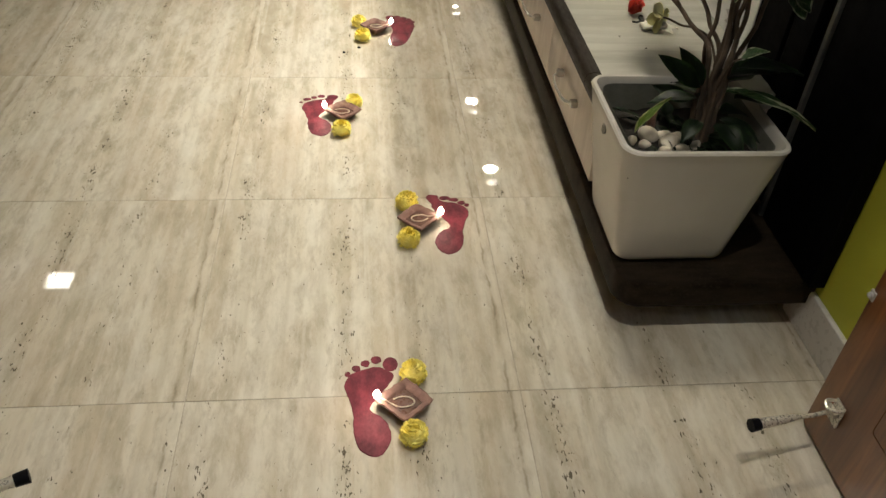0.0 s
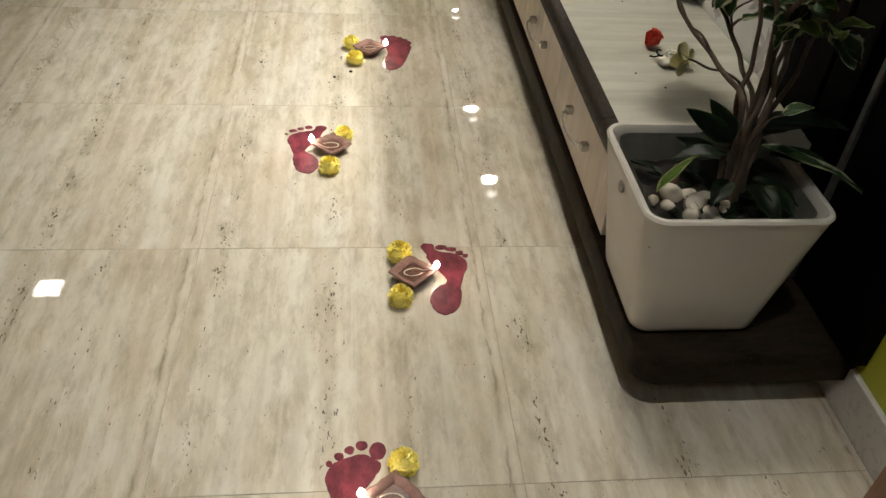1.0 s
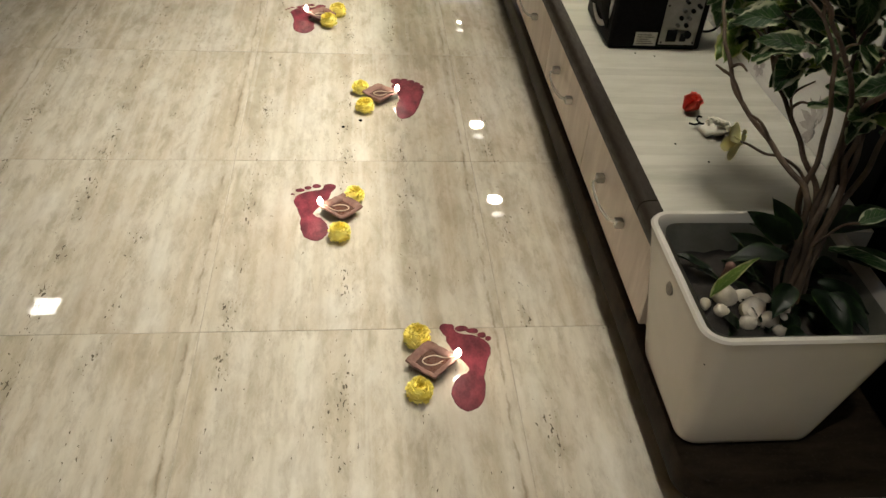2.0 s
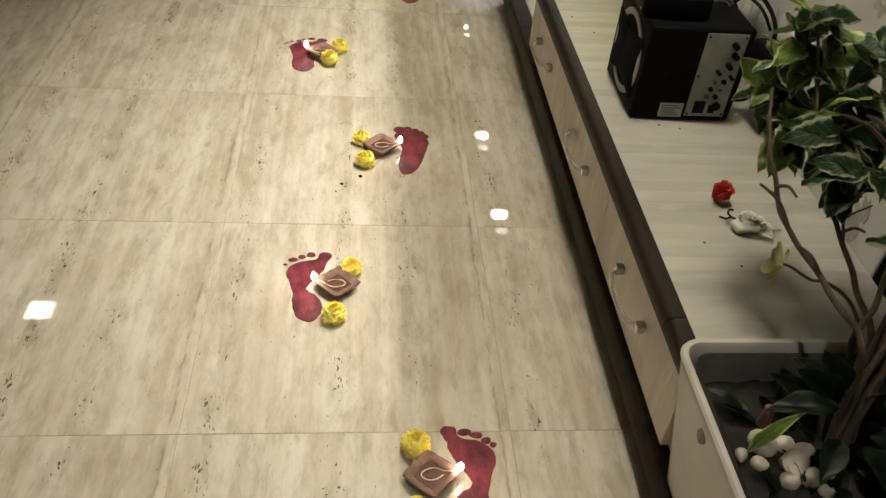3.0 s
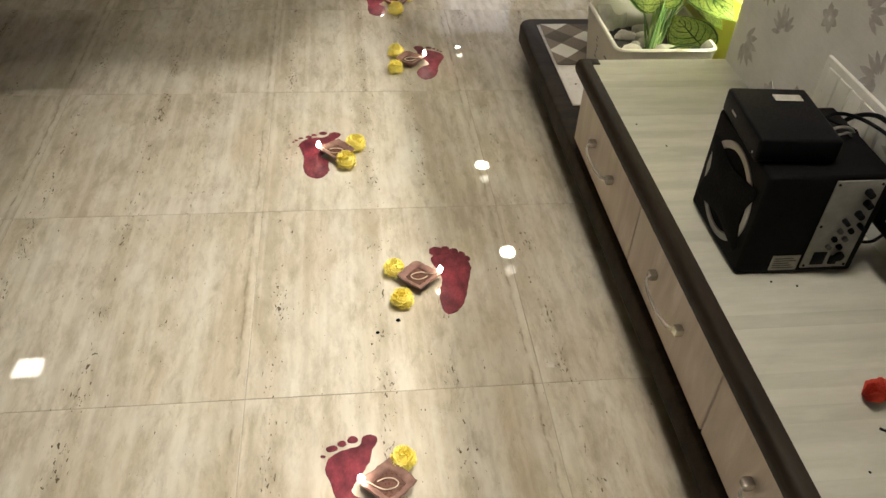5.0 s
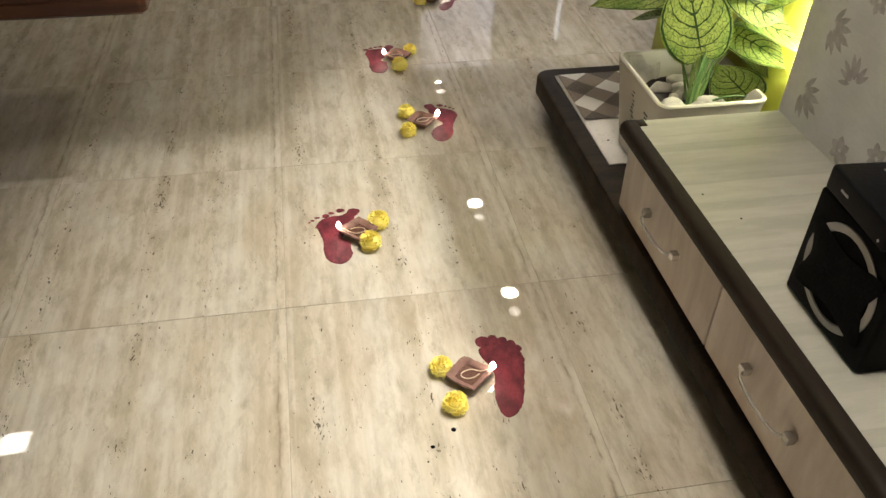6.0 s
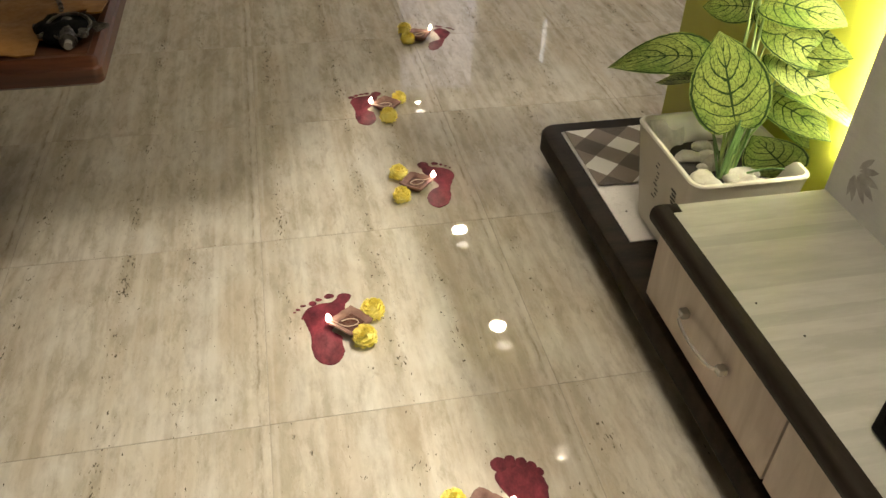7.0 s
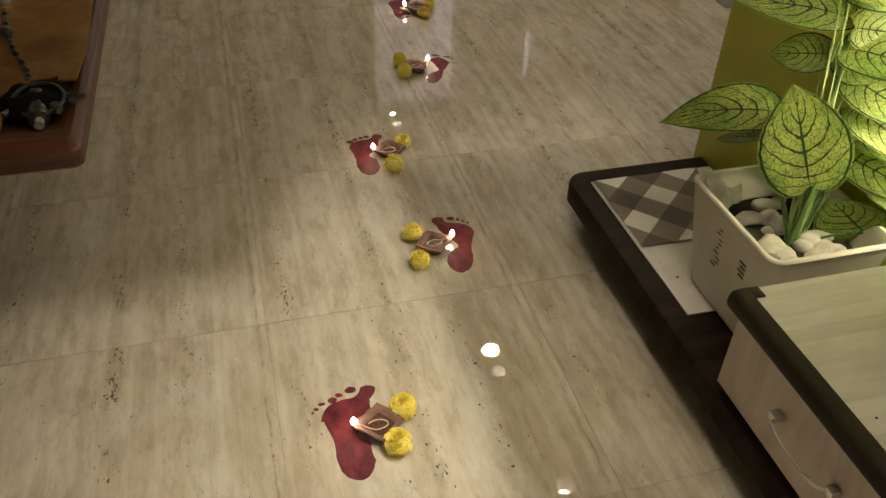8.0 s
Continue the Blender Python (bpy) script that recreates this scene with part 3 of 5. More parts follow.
def build_prints():
    """Leaf sprays and blossoms printed on the wallpaper, as thin raised shapes."""
    rng = random.Random(5)
    bm = bmesh.new()
    step = 0

    def petal(cy, cz, a, ln, wide, start):
        d = Vector((0, math.sin(a), math.cos(a)))
        s = Vector((0, d.z, -d.y))
        o = Vector((PAPER_X - 0.0012 - 0.00001 * (step % 40), cy, cz)) + d * start
        bm.faces.new([bm.verts.new(p) for p in (o, o + d * ln * 0.3 + s * ln * wide, o + d * ln * 0.7 + s * ln * wide * 0.8, o + d * ln, o + d * ln * 0.7 - s * ln * wide * 0.8, o + d * ln * 0.3 - s * ln * wide)])
    for iy in range(10):
        for iz in range(5):
            cy, cz = 0.70 + iy * 0.126 + rng.uniform(-0.04, 0.04), 0.39 + iz * 0.15 + (iy % 2) * 0.07 + rng.uniform(-0.03, 0.03)
            lean, size = rng.uniform(-2.5, 2.5), rng.uniform(0.7, 1.15)
            if not 0.70 < cy < 1.85:
                continue
            flower = rng.random() < 0.35
            for k in range(6 if flower else 7):
                step += 1
                if flower:
                    petal(cy, cz, lean + k * 1.047, 0.026 * size, 0.36, 0.004)
                else:
                    petal(cy, cz, lean + (k - 3) * 0.42 + rng.uniform(-.1, .1), (0.056 - 0.005 * abs(k - 3)) * size, 0.15, 0.010)
    r = bmesh.ops.extrude_face_region(bm, geom=bm.faces[:])
    bmesh.ops.translate(bm, vec=(0.001, 0, 0), verts=[v for v in r["geom"] if isinstance(v, bmesh.types.BMVert)])
    tagged(part("wallpaper_print", bm, PRINT, smooth=False), "mauve-grey leaf sprays and blossoms printed on wallpaper", "wallpaper print", kind="stuff")


def build_slab():
    """Low floating stone ledge: dark rim with rounded corners, a white field at its far end."""
    x0, x1, y0, y1, z0, z1 = 0.203, 0.600, 0.140, 2.655, 0.062, 0.126
    slab = thing("stone_ledge", "dark brown stone ledge with rounded corners and white top field", "ledge", kind="structure")

    def outline(grow, z, r=0.052, far=y1):
        pts = []
        for cx, cy, a in ((x0 + r, far - r, 90), (x0 + r, y0 + r, 180)):
            for k in range(9):
                w = radians(a + 90 * k / 8)
                pts.append(Vector((cx + (r + grow) * math.cos(w), cy + (r + grow) * math.sin(w), z)))
        return [Vector((x1, far + grow, z))] + pts + [Vector((x1, y0 - grow, z))]
    b = loft([outline(-0.008, z0), outline(0, z0 + 0.008), outline(0, z1 - 0.008), outline(-0.003, z1 - 0.002), outline(-0.008, z1)])
    part("rim", b, STONE, slab)
    part("top_field", box(0.256, 0.596, 2.086, 2.598, z1 - 0.002, z1 + 0.003, 0.001), INLAY, slab, "white stone field")
    part("plinth", box(0.33, 0.600, 0.28, 2.55, 0.0, z0 + 0.002), STONE, slab)


def handle_bow(c, z):
    """Flat bar bowed away from the drawer, between its two feet."""
    path = [(0.202 - 0.024 * math.cos(math.pi / 2 * k / 6) ** 0.28, c + 0.075 * k / 6) for k in range(-6, 7)]
    return loft([[Vector((x + d, y, z + h)) for d, h in ((-.0024, -.0022), (-.0010, -.0036), (.0010, -.0036), (.0024, -.0022), (.0024, .0022), (.0010, .0036), (-.0010, .0036), (-.0024, .0022))] for x, y in path])


def build_cabinet():
    edges = (0.462, 0.960, 1.411, 1.900)
    unit = None
    for k in range(3):
        y0, y1 = edges[k], edges[k + 1]
        cab = thing("drawer_unit", "low pale wood drawer unit with chrome bow handle on dark ledge", "drawer unit", pose(0, (y0 + y1) / 2, 0.127), "drawers of the low cabinet")
        h = (y1 - y0) / 2
        part("body", box(0.232, PAPER_X - 0.003, -h + 0.001, h - 0.001, 0.0, 0.200, 0.001), DRAWER, cab)
        part("drawer_front", box(0.212, 0.2305, -h + 0.0026, h - 0.0026, 0.014, 0.198, 0.0015), DRAWER, cab)
        c = {0: 0.721, 1: 1.191, 2: 1.658}[k] - (y0 + y1) / 2
        z = 0.104
        hd = part("handle", handle_bow(c, z), CHROME, cab, "chrome bow handle")
        for s in (-1, 1):
            part("handle_foot", box(0.194, 0.2125, c + s * 0.075 - 0.010, c + s * 0.075 + 0.010, z - 0.0085, z + 0.0085, 0.004), CHROME, hd)
    top = thing("countertop", "pale grey wood-grain laminate top with dark rounded edge", "countertop")
    part("top", loft([[Vector((x, y, z)) for x, y in ((0.2185, 0.455), (PAPER_X - 0.002, 0.455), (PAPER_X - 0.002, 1.905), (0.239, 1.905), (0.239, 1.880), (0.2185, 1.880))] for z in (0.328, 0.362)]), LAMINATE, top)

    def nose(y0, y1, name, label=""):
        # rounded section swept along the front
        sec = [(0.2180, 0.364), (0.200, 0.364), (0.191, 0.361), (0.186, 0.354), (0.185, 0.340), (0.188, 0.330), (0.197, 0.326), (0.2180, 0.326)]
        part(name, loft([[Vector((x, y, z)) for x, z in sec] for y in (y0, y0 + 0.002, y1 - 0.002, y1)]), DARK_EDGE, top, label)
    nose(0.452, 0.538, "edge_piece")
    nose(0.540, 1.908, "edge", "dark brown rounded edge")
    part("edge_return", box(0.2183, 0.2385, 1.8805, 1.908, 0.327, 0.364, 0.0015), DARK_EDGE, top)
    return top


def build_doors():
    def leaf_door(x0, x1, name, label):
        d = thing(name, label, "door", kind="structure")
        part("panel", box(x0, x1, -0.845, -0.098, 0.006, 2.08, 0.004), DOOR_WOOD, d)
        side = x0 if x0 > 0 else x1
        sg = -1 if x0 > 0 else 1
        for z0, z1 in ((0.16, 0.86), (1.0, 1.9)):
            part("raised_panel", box(min(side, side + sg * 0.008), max(side, side + sg * 0.008), -0.72, -0.24, z0, z1, 0.006), DOOR_WOOD, d)
        return d
    leaf_door(0.500, 0.538, "door_1", "open varnished reddish brown teak door leaf")
    leaf_door(-0.995, -0.957, "door_2", "open varnished reddish brown teak door leaf")
    for s, xd, yd, swing, reach in ((1, 0.500, -0.158, -0.022, 0.156), (-1, -0.957, -0.298, 0.076, 0.180)):
        st = thing("door_stopper", "brass kick-down door stopper with black rubber tip on the door", "door stopper", group="door stoppers")
        part("bracket", box(xd - 0.004 if s > 0 else xd, xd if s > 0 else xd + 0.004, yd - 0.014, yd + 0.014, 0.080, 0.128, 0.0015), BRASS, st)
        part("loop", tube([(xd - s * (0.004 + q), yd + w, z) for q, w, z in ((0, -.012, .122), (.016, -.012, .124), (.022, 0, .122), (.016, .012, .124), (0, .012, .122))], 0.003, 8, 4), BRASS, st)
        part("pivot", cyl(0.005, 0.005, -0.014, 0.014, 12, pose(xd - s * 0.012, yd, 0.112, 90, 0, 0)), BRASS, st)
        tip = Vector((xd - s * reach, yd + swing, 0.110))
        root = Vector((xd - s * 0.012, yd, 0.112))
        mid = root.lerp(tip, 0.45)
        part("neck", tube([root, root.lerp(mid, .5) + Vector((0, 0, -.004)), mid], (0.0042, 0.0036), 8, 4), BRASS, st)
        part("arm", tube([mid, mid.lerp(tip, .3), tip], (0.0042, 0.0098), 14, 3), BRASS, st)
        part("rubber_tip", tube([tip.lerp(root, 0.06), tip - (root - tip) * 0.05], (0.0100, 0.0112), 12, 2), BLACK_PLASTIC, st, "black rubber tip")
    hk = thing("door_latch", "small silver latch screwed to the door edge", "latch")
    part("plate", box(0.498, 0.502, -0.110, -0.096, 0.312, 0.330, 0.001), SILVER, hk)
    part("knob", ball(0.005, Matrix.Translation((0.495, -0.103, 0.323)), 10, 8), SILVER, hk)


# ---------------------------------------------------------------- lamps
def downlight(x, y, r, glow, name="downlight", label="round recessed ceiling downlight, lit"):
    z = ROOM[4]
    d = thing(name, label, "ceiling lamp", pose(x, y, z), "ceiling lamps")
    part("frame", tube([(r * 1.15 * math.cos(a), r * 1.15 * math.sin(a), -0.004) for a in [radians(30 * k) for k in range(12)]], 0.006, 6, 2, True), CEILING, d)
    part("diffuser", cyl(r, r, -0.008, -0.002, 28), glow, d, "lit diffuser")
    return d


def build_lamps():
    for x, y, watts, side, bulb in ROW_BEAMS:
        d = downlight(x, y, 0.030, ROW_GLOW)
        beam = bpy.data.lights.new("beam", "SPOT")
        beam.energy, beam.color, beam.shadow_soft_size = watts, (1.0, 0.955, 0.86), bulb
        beam.spot_size, beam.spot_blend = radians(64), 1.0
        b = new("beam", beam)
        b.parent = d
        b.matrix_basis = look((0, 0, -0.045), (side, 0, -ROOM[4]))
    # first lamp unseen, added as fill; both cans added to cut off the wide rays
    for x, y, r, deep, glow in ((0.02, 1.10, 0.250, 0.420, FILL_GLOW), (0.87, 3.45, 0.052, 0.148, FAR_GLOW)):
        can = thing("can_light", "lit ceiling lamp in an added black can housing", "ceiling lamp", pose(x, y, ROOM[4]), "ceiling lamps")
        wall = bmesh.new()
        loft([[Vector((q * math.cos(2 * math.pi * k / 36), q * math.sin(2 * math.pi * k / 36), z)) for k in range(36)] for q, z in ((r + .022, -0.001), (r + .022, -deep), (r + .010, -deep), (r + .010, -0.001))], False, False, wall)
        part("housing", wall, BLACK_PLASTIC, can)
        part("diffuser", cyl(r, r, -0.012, -0.004, 32), glow, can, "lit diffuser")
    for x, y, r in ((0.82, 4.68, 0.056), (0.80, 5.84, 0.056), (0.86, 8.07, 0.026)):
        downlight(x, y, r, FAR_GLOW)
        # added dim disc, draws the fainter second reflection on the floor
        downlight(x - 0.01, y - 0.2, 0.045, GHOST_GLOW, "ghost_spot", "dim disc added for the faint second floor reflection")
    p = thing("ceiling_panel_lamp", "square ceiling panel lamp, lit", "ceiling lamp", pose(-3.32, 5.35, WELL_Z), "ceiling lamps")
    part("frame", box(-0.165, 0.165, -0.155, 0.155, -0.020, -0.002, 0.004), CEILING, p)
    part("diffuser", box(-0.118, 0.118, -0.110, 0.110, -0.026, -0.0205, 0.002), PANEL_GLOW, p, "lit diffuser")
    downlight(2.2, 4.8, 0.12, NEXT_GLOW)
    downlight(0.20, -1.75, 0.064, HALL_GLOW)
    v = thing("violet_lamp", "violet decorative wall lamp, lit", "wall lamp", pose(1.38, 8.97, 2.25))
    part("shade", box(-0.11, 0.11, -0.03, 0.0, -0.24, 0.24, 0.01), VIOLET_GLOW, v)
    # made-up glowing panel at the hall's far end, mirrored as a pale floor patch
    g = thing("mirrored_panel", "made-up glowing panel, added for the pale patch mirrored in the floor", "cabinet", pose(0.86, 7.20, 0))
    part("body", box(-0.36, 0.36, 0.0, 0.34, 0.0, 2.14, 0.006), SOCKET, g)
    part("glow_front", box(-0.32, 0.32, -0.008, -0.001, 0.10, 2.10, 0.003), PATCH_GLOW, g, "added pale glowing face")
    for z in (0.75, 1.42):
        part("shelf_edge", box(-0.32, 0.32, -0.014, -0.0085, z, z + 0.025, 0.002), SOCKET, g)
    w = thing("wall_tube_lamp", "slim vertical white wall lamp, lit", "wall lamp", pose(1.405, 6.0, 1.0))
    part("tube", box(-0.012, 0.012, -0.012, 0.012, 0.0, 0.32, 0.004), TUBE_GLOW, w)
    s = thing("led_strip", "lit warm LED strip along the wallpaper panel edge", "light strip")
    part("strip", box(0.578, 0.596, 1.9125, 1.9185, 0.43, 1.22, 0.001), STRIP_GLOW, s)
    part("profile", box(0.574, 0.600, 1.9122, 1.9150, 0.42, 1.23), SILVER, s)


# ---------------------------------------------------------------- footprints and offerings
# a left foot from its heel: the sole with the great toe grown to it, and the sole alone
HEEL_IN = [(.006, 0), (.025, .010), (.036, .036), (.033, .062), (.019, .083), (.002, .096), (.001, .108), (.012, .126), (.028, .148)]
OUTER = [(-.013, .195), (-.037, .181), (-.047, .1555), (-.0385, .1265), (-.030, .090), (-.029, .052), (-.018, .016)]
GROWN = HEEL_IN + [(.041, .172), (.044, .190), (.053, .203), (.055, .218), (.043, .227), (.028, .222), (.022, .206), (.011, .199)] + OUTER
ALONE = HEEL_IN + [(.0435, .178), (.027, .195), (.010, .201)] + OUTER
TAPER = [(0, 0), (.014, .008), (.022, .034), (.023, .062), (.020, .090), (.018, .110), (.024, .130), (.035, .152), (.0435, .178), (.027, .195), (.010, .201),
         (-.013, .195), (-.037, .181), (-.049, .1555), (-.046, .1265), (-.040, .090), (-.034, .052), (-.020, .016)]
# outline, how far the arch is filled, its width, how ragged the paint is, and the toes
PRINTS = {
    "round": (ALONE, 0, 1.0, .0018, ((.0375, .207, .0145, .0175), (.011, .218, .0105, .0095), (-.009, .209, .0085, .008), (-.026, .197, .0085, .008), (-.041, .183, .0055, .006))),
    "grown": (GROWN, 0, 1.0, .0018, ((.008, .217, .0105, .0085), (-.013, .210, .009, .007), (-.033, .200, .012, .007), (-.050, .184, .005, .004))),
    "streaked": (GROWN, 0, 1.0, .0022, ((.010, .213, .013, .0085), (-.012, .207, .0125, .007), (-.030, .196, .010, .007), (-.043, .187, .007, .006))),
    "merged": (TAPER, 0, 1.0, .0024, ((.031, .203, .016, .017), (.010, .206, .0115, .015), (-.010, .203, .011, .013), (-.027, .193, .010, .012), (-.039, .181, .009, .010))),
    "splashed": (GROWN, .013, 1.08, .0022, ((.010, .219, .012, .008), (-.014, .209, .0075, .0055), (-.028, .198, .009, .008), (-.050, .191, .007, .004), (-.061, .180, .006, .004), (-.068, .172, .003, .002), (-.052, .150, .002, .003), (-.055, .118, .002, .0015))),
    "dotted": (GROWN, 0, 1.0, .0018, ((.006, .217, .010, .007), (-.012, .211, .005, .0045), (-.025, .203, .0042, .0036), (-.037, .195, .0036, .003))),
    "blunt": (GROWN, .010, 1.0, .0022, ((.008, .213, .009, .006), (-.010, .208, .0075, .0055), (-.027, .200, .008, .006), (-.043, .188, .011, .008))),
    "smeared": (ALONE, -.006, .72, .0070, ((.020, .215, .015, .005), (-.022, .208, .014, .0045), (-.040, .197, .004, .003))),
}


def flat_shape(ring, thick, seed, ragged):
    bm = bmesh.new()
    ring = [p + Vector((noise.noise(p * 90 + Vector((seed, 0, 0))), noise.noise(p * 90 + Vector((0, seed, 0))), 0)) * ragged for p in ring]
    c = sum(ring, Vector()) / len(ring)
    low = [Vector((p.x, p.y, 0.0002)) for p in ring]
    top = [Vector((p.x, p.y, thick)).lerp(Vector((c.x, c.y, thick)), 0.02) for p in ring]
    return loft([low, top], False, True, bm)


def footprint(heel, toe, left, style, seed):
    d = Vector(toe) - Vector(heel)
    yaw = math.degrees(math.atan2(-d.x, d.y))
    f = thing("footprint", "maroon painted footprint on the floor, " + {"smeared": "thin and smeared", "splashed": "with splashed toes", "merged": "its toes run together"}.get(style, "with separate toes"),
              "footprint", pose(heel[0], heel[1], 0, 0, 0, yaw), "footprints along the floor")
    outline, fill, wide, ragged, toes = PRINTS[style]
    s, k = (1 if left else -1), min(max(d.length / 0.226, 0.9), 1.06)
    ring = [(s * k * wide * (x + (fill if .07 < y < .15 and x > -.01 else 0)), k * y, 0) for x, y in outline]
    part("sole", flat_shape(smooth_path(ring, 5, True), 0.0012, seed, ragged), FOOT_RED, f, smooth=False)
    for n, (x, y, a, b) in enumerate(toes):
        ring = [Vector((s * k * x + k * a * math.cos(w), k * y + k * b * math.sin(w), 0)) for w in [2 * math.pi * i / 16 for i in range(16)]]
        part("toe", flat_shape(ring, 0.0013 + 0.0001 * (n % 3), seed + x, min(ragged, .0025)), FOOT_RED, f, smooth=False)


def oil_lamp_meshes():
    """Square clay lamp, its spout along +x."""
    def sq(r, z, spout=0.0, rot=0.0):
        pts = []
        for k in range(32):
            w = 2 * math.pi * k / 32
            c, s = math.cos(w), math.sin(w)
            rad = 1.04 * r / (abs(c) ** 1.12 + abs(s) ** 1.12) ** (1 / 1.12)
            rad *= 1 + spout * max(0, c) ** 10
            rad *= 1 + 0.03 * math.sin(11 * w)
            pts.append(Vector((rad * c, rad * s, z)))
        return pts
    bowl = loft([sq(.020, 0), sq(.026, .0015), sq(.036, .012, .03), sq(.046, .0205, .10), sq(.0475, .0235, .12), sq(.0455, .0255, .12), sq(.036, .0225, .12), sq(.030, .019, .12), sq(.027, .0125, .1), sq(.014, .008)])
    rough_up(bowl, 0.0012, 60)
    oil = loft([sq(.0285, .0155, .1), sq(.0283, .0163, .1)])
    wick = tube([(.050, 0, .0275), (.036, 0.001, .023), (.024, .006, .0185), (.008, .013, .0182), (-.010, .009, .0182), (-.016, 0, .0182), (-.008, -.009, .0182), (.008, -.010, .0184), (.022, -.003, .0195)], .0012, 6)
    flame = bmesh.new()
    rings = []
    for z, r in ((0, .0024), (.004, .0058), (.009, .0066), (.0125, .0052), (.0165, .0028), (.0205, .0007)):
        rings.append([Vector((.050 + r * math.cos(2 * math.pi * i / 12) + 0.05 * z, r * math.sin(2 * math.pi * i / 12), .027 + z)) for i in range(12)])
    loft(rings, bm=flame)
    return mesh_of("bowl", bowl, CLAY), mesh_of("oil", oil, OIL), mesh_of("wick", wick, COTTON), mesh_of("flame", flame, FLAME_GLOW)


def marigold_mesh(seed):
    rng = random.Random(seed)
    bm = bmesh.new()
    rough_up(ball(0.0210, Matrix.Translation((0, 0, 0.0165)) @ Matrix.Diagonal((1, 1, .82, 1)), 22, 16, bm), .0012, 260, seed)
    for ring, (count, tilt, ln, up) in enumerate(((30, -8, .0222, .010), (30, 6, .0230, .013), (29, 21, .0232, .0145), (26, 36, .0228, .0155), (22, 51, .0222, .016), (16, 66, .0216, .016), (9, 80, .0212, .016))):
        for k in range(count):
            a = 2 * math.pi * (k + 0.5 * (ring % 2)) / count + rng.uniform(-.14, .14)
            e = radians(tilt + rng.uniform(-5, 5))
            m = Matrix.Translation((0, 0, up)) @ Matrix.Rotation(a, 4, "Z") @ Matrix.Rotation(-e, 4, "Y") @ Matrix.Rotation(rng.uniform(-.5, .5), 4, "X")
            g = ln * rng.uniform(.9, 1.1)
            w = .0040 * rng.uniform(.8, 1.3)
            rows = [[bm.verts.new(m @ Vector((g * s, q * w * t, .0016 * math.sin(5 * q + k) * s + .003 * s * s - .002 * abs(q)))) for q in (-1, 0, 1)] for s, t in ((.5, .6), (.8, 1), (1.0, .8))]
            for p, q in zip(rows, rows[1:]):
                for j in range(2):
                    bm.faces.new((p[j], p[j + 1], q[j + 1], q[j]))
    return mesh_of("petals", bm, MARIGOLD)


def build_offerings():
    prints = [((-.277, -.133), (-.273, .093), 1), ((-.088, .389), (-.076, .610), 0), ((-.394, .877), (-.400, 1.097), 1), ((-.165, 1.410), (-.142, 1.645), 0),
              ((-.474, 1.939), (-.459, 2.169), 1), ((-.113, 2.471), (-.082, 2.702), 0), ((-.262, 2.949), (-.236, 3.174), 1), ((.062, 3.463), (.146, 3.682), 0), ((.075, 4.033), (.115, 4.260), 1)]
    styles = ("round", "streaked", "grown", "merged", "splashed", "dotted", "blunt", "smeared", "dotted")
    for i, ((heel, toe, left), style) in enumerate(zip(prints, styles)):
        footprint(heel, toe, left, style, 3 + 2 * i)
    lamps = [((-.213, -.031), (-.262, -.028)), ((-.156, .497), (-.112, .500)), ((-.329, .978), (-.374, .980)), ((-.230, 1.519), (-.185, 1.520)),
             ((-.409, 2.046), (-.458, 2.050)), ((-.165, 2.578), (-.120, 2.584)), ((-.179, 3.044), (-.229, 3.044)), ((.025, 3.572), (.070, 3.590)), ((.152, 4.091), (.104, 4.100))]
    bowl, oil, wick, flame = oil_lamp_meshes()
    for (x, y), (fx, fy) in lamps:
        yaw = math.degrees(math.atan2(fy - y, fx - x))
        lamp = thing("oil_lamp", "square terracotta oil lamp with burning cotton wick", "oil lamp", pose(x, y, 0, 0, 0, yaw), "oil lamps beside the footprints")
        part("bowl", bowl, None, lamp)
        part("oil", oil, None, lamp)
        part("wick", wick, None, lamp)
        part("flame", flame, None, lamp, "bright burning flame")
    flowers = [(-.194, .034), (-.202, -.103), (-.179, .558), (-.183, .428), (-.301, 1.026), (-.333, .884), (-.283, 1.548), (-.271, 1.446), (-.356, 2.077),
               (-.384, 1.991), (-.207, 2.630), (-.213, 2.519), (-.133, 3.080), (-.184, 2.966), (-.019, 3.630), (-.025, 3.540), (.205, 4.112), (.164, 4.031)]
    heads = [marigold_mesh(s) for s in (1, 2, 3)]
    rng = random.Random(8)
    stem = mesh_of("calyx", cyl(.006, .010, 0, .010, 10), CALYX)
    for i, (x, y) in enumerate(flowers):
        k = rng.uniform(1.04, 1.22)
        fl = thing("marigold_flower", "fresh yellow marigold flower head lying on the floor", "flower", pose(x, y, 0.001, rng.uniform(-6, 6), rng.uniform(-6, 6), rng.uniform(0, 360)) @ Matrix.Diagonal((k, k, k, 1)), "marigolds beside the oil lamps")
        part("petals", heads[i % 3], None, fl)
        part("calyx", stem, None, fl)


# ---------------------------------------------------------------- near plant
def build_seeds():
    for x, y, r in ((-.284, 1.396, .005), (-.331, 1.362, .0042), (-.345, 1.33, .002), (-.20, 2.06, .002)):
        b = rough_up(ball(r, Matrix.Diagonal((1.1, .9, .6, 1)), 10, 7), r * .2, 200)
        tagged(part("seed", b, CONE), "small dark seed lying on the floor", "seed", "seeds on the floor").matrix_basis = pose(x, y, r * .5)


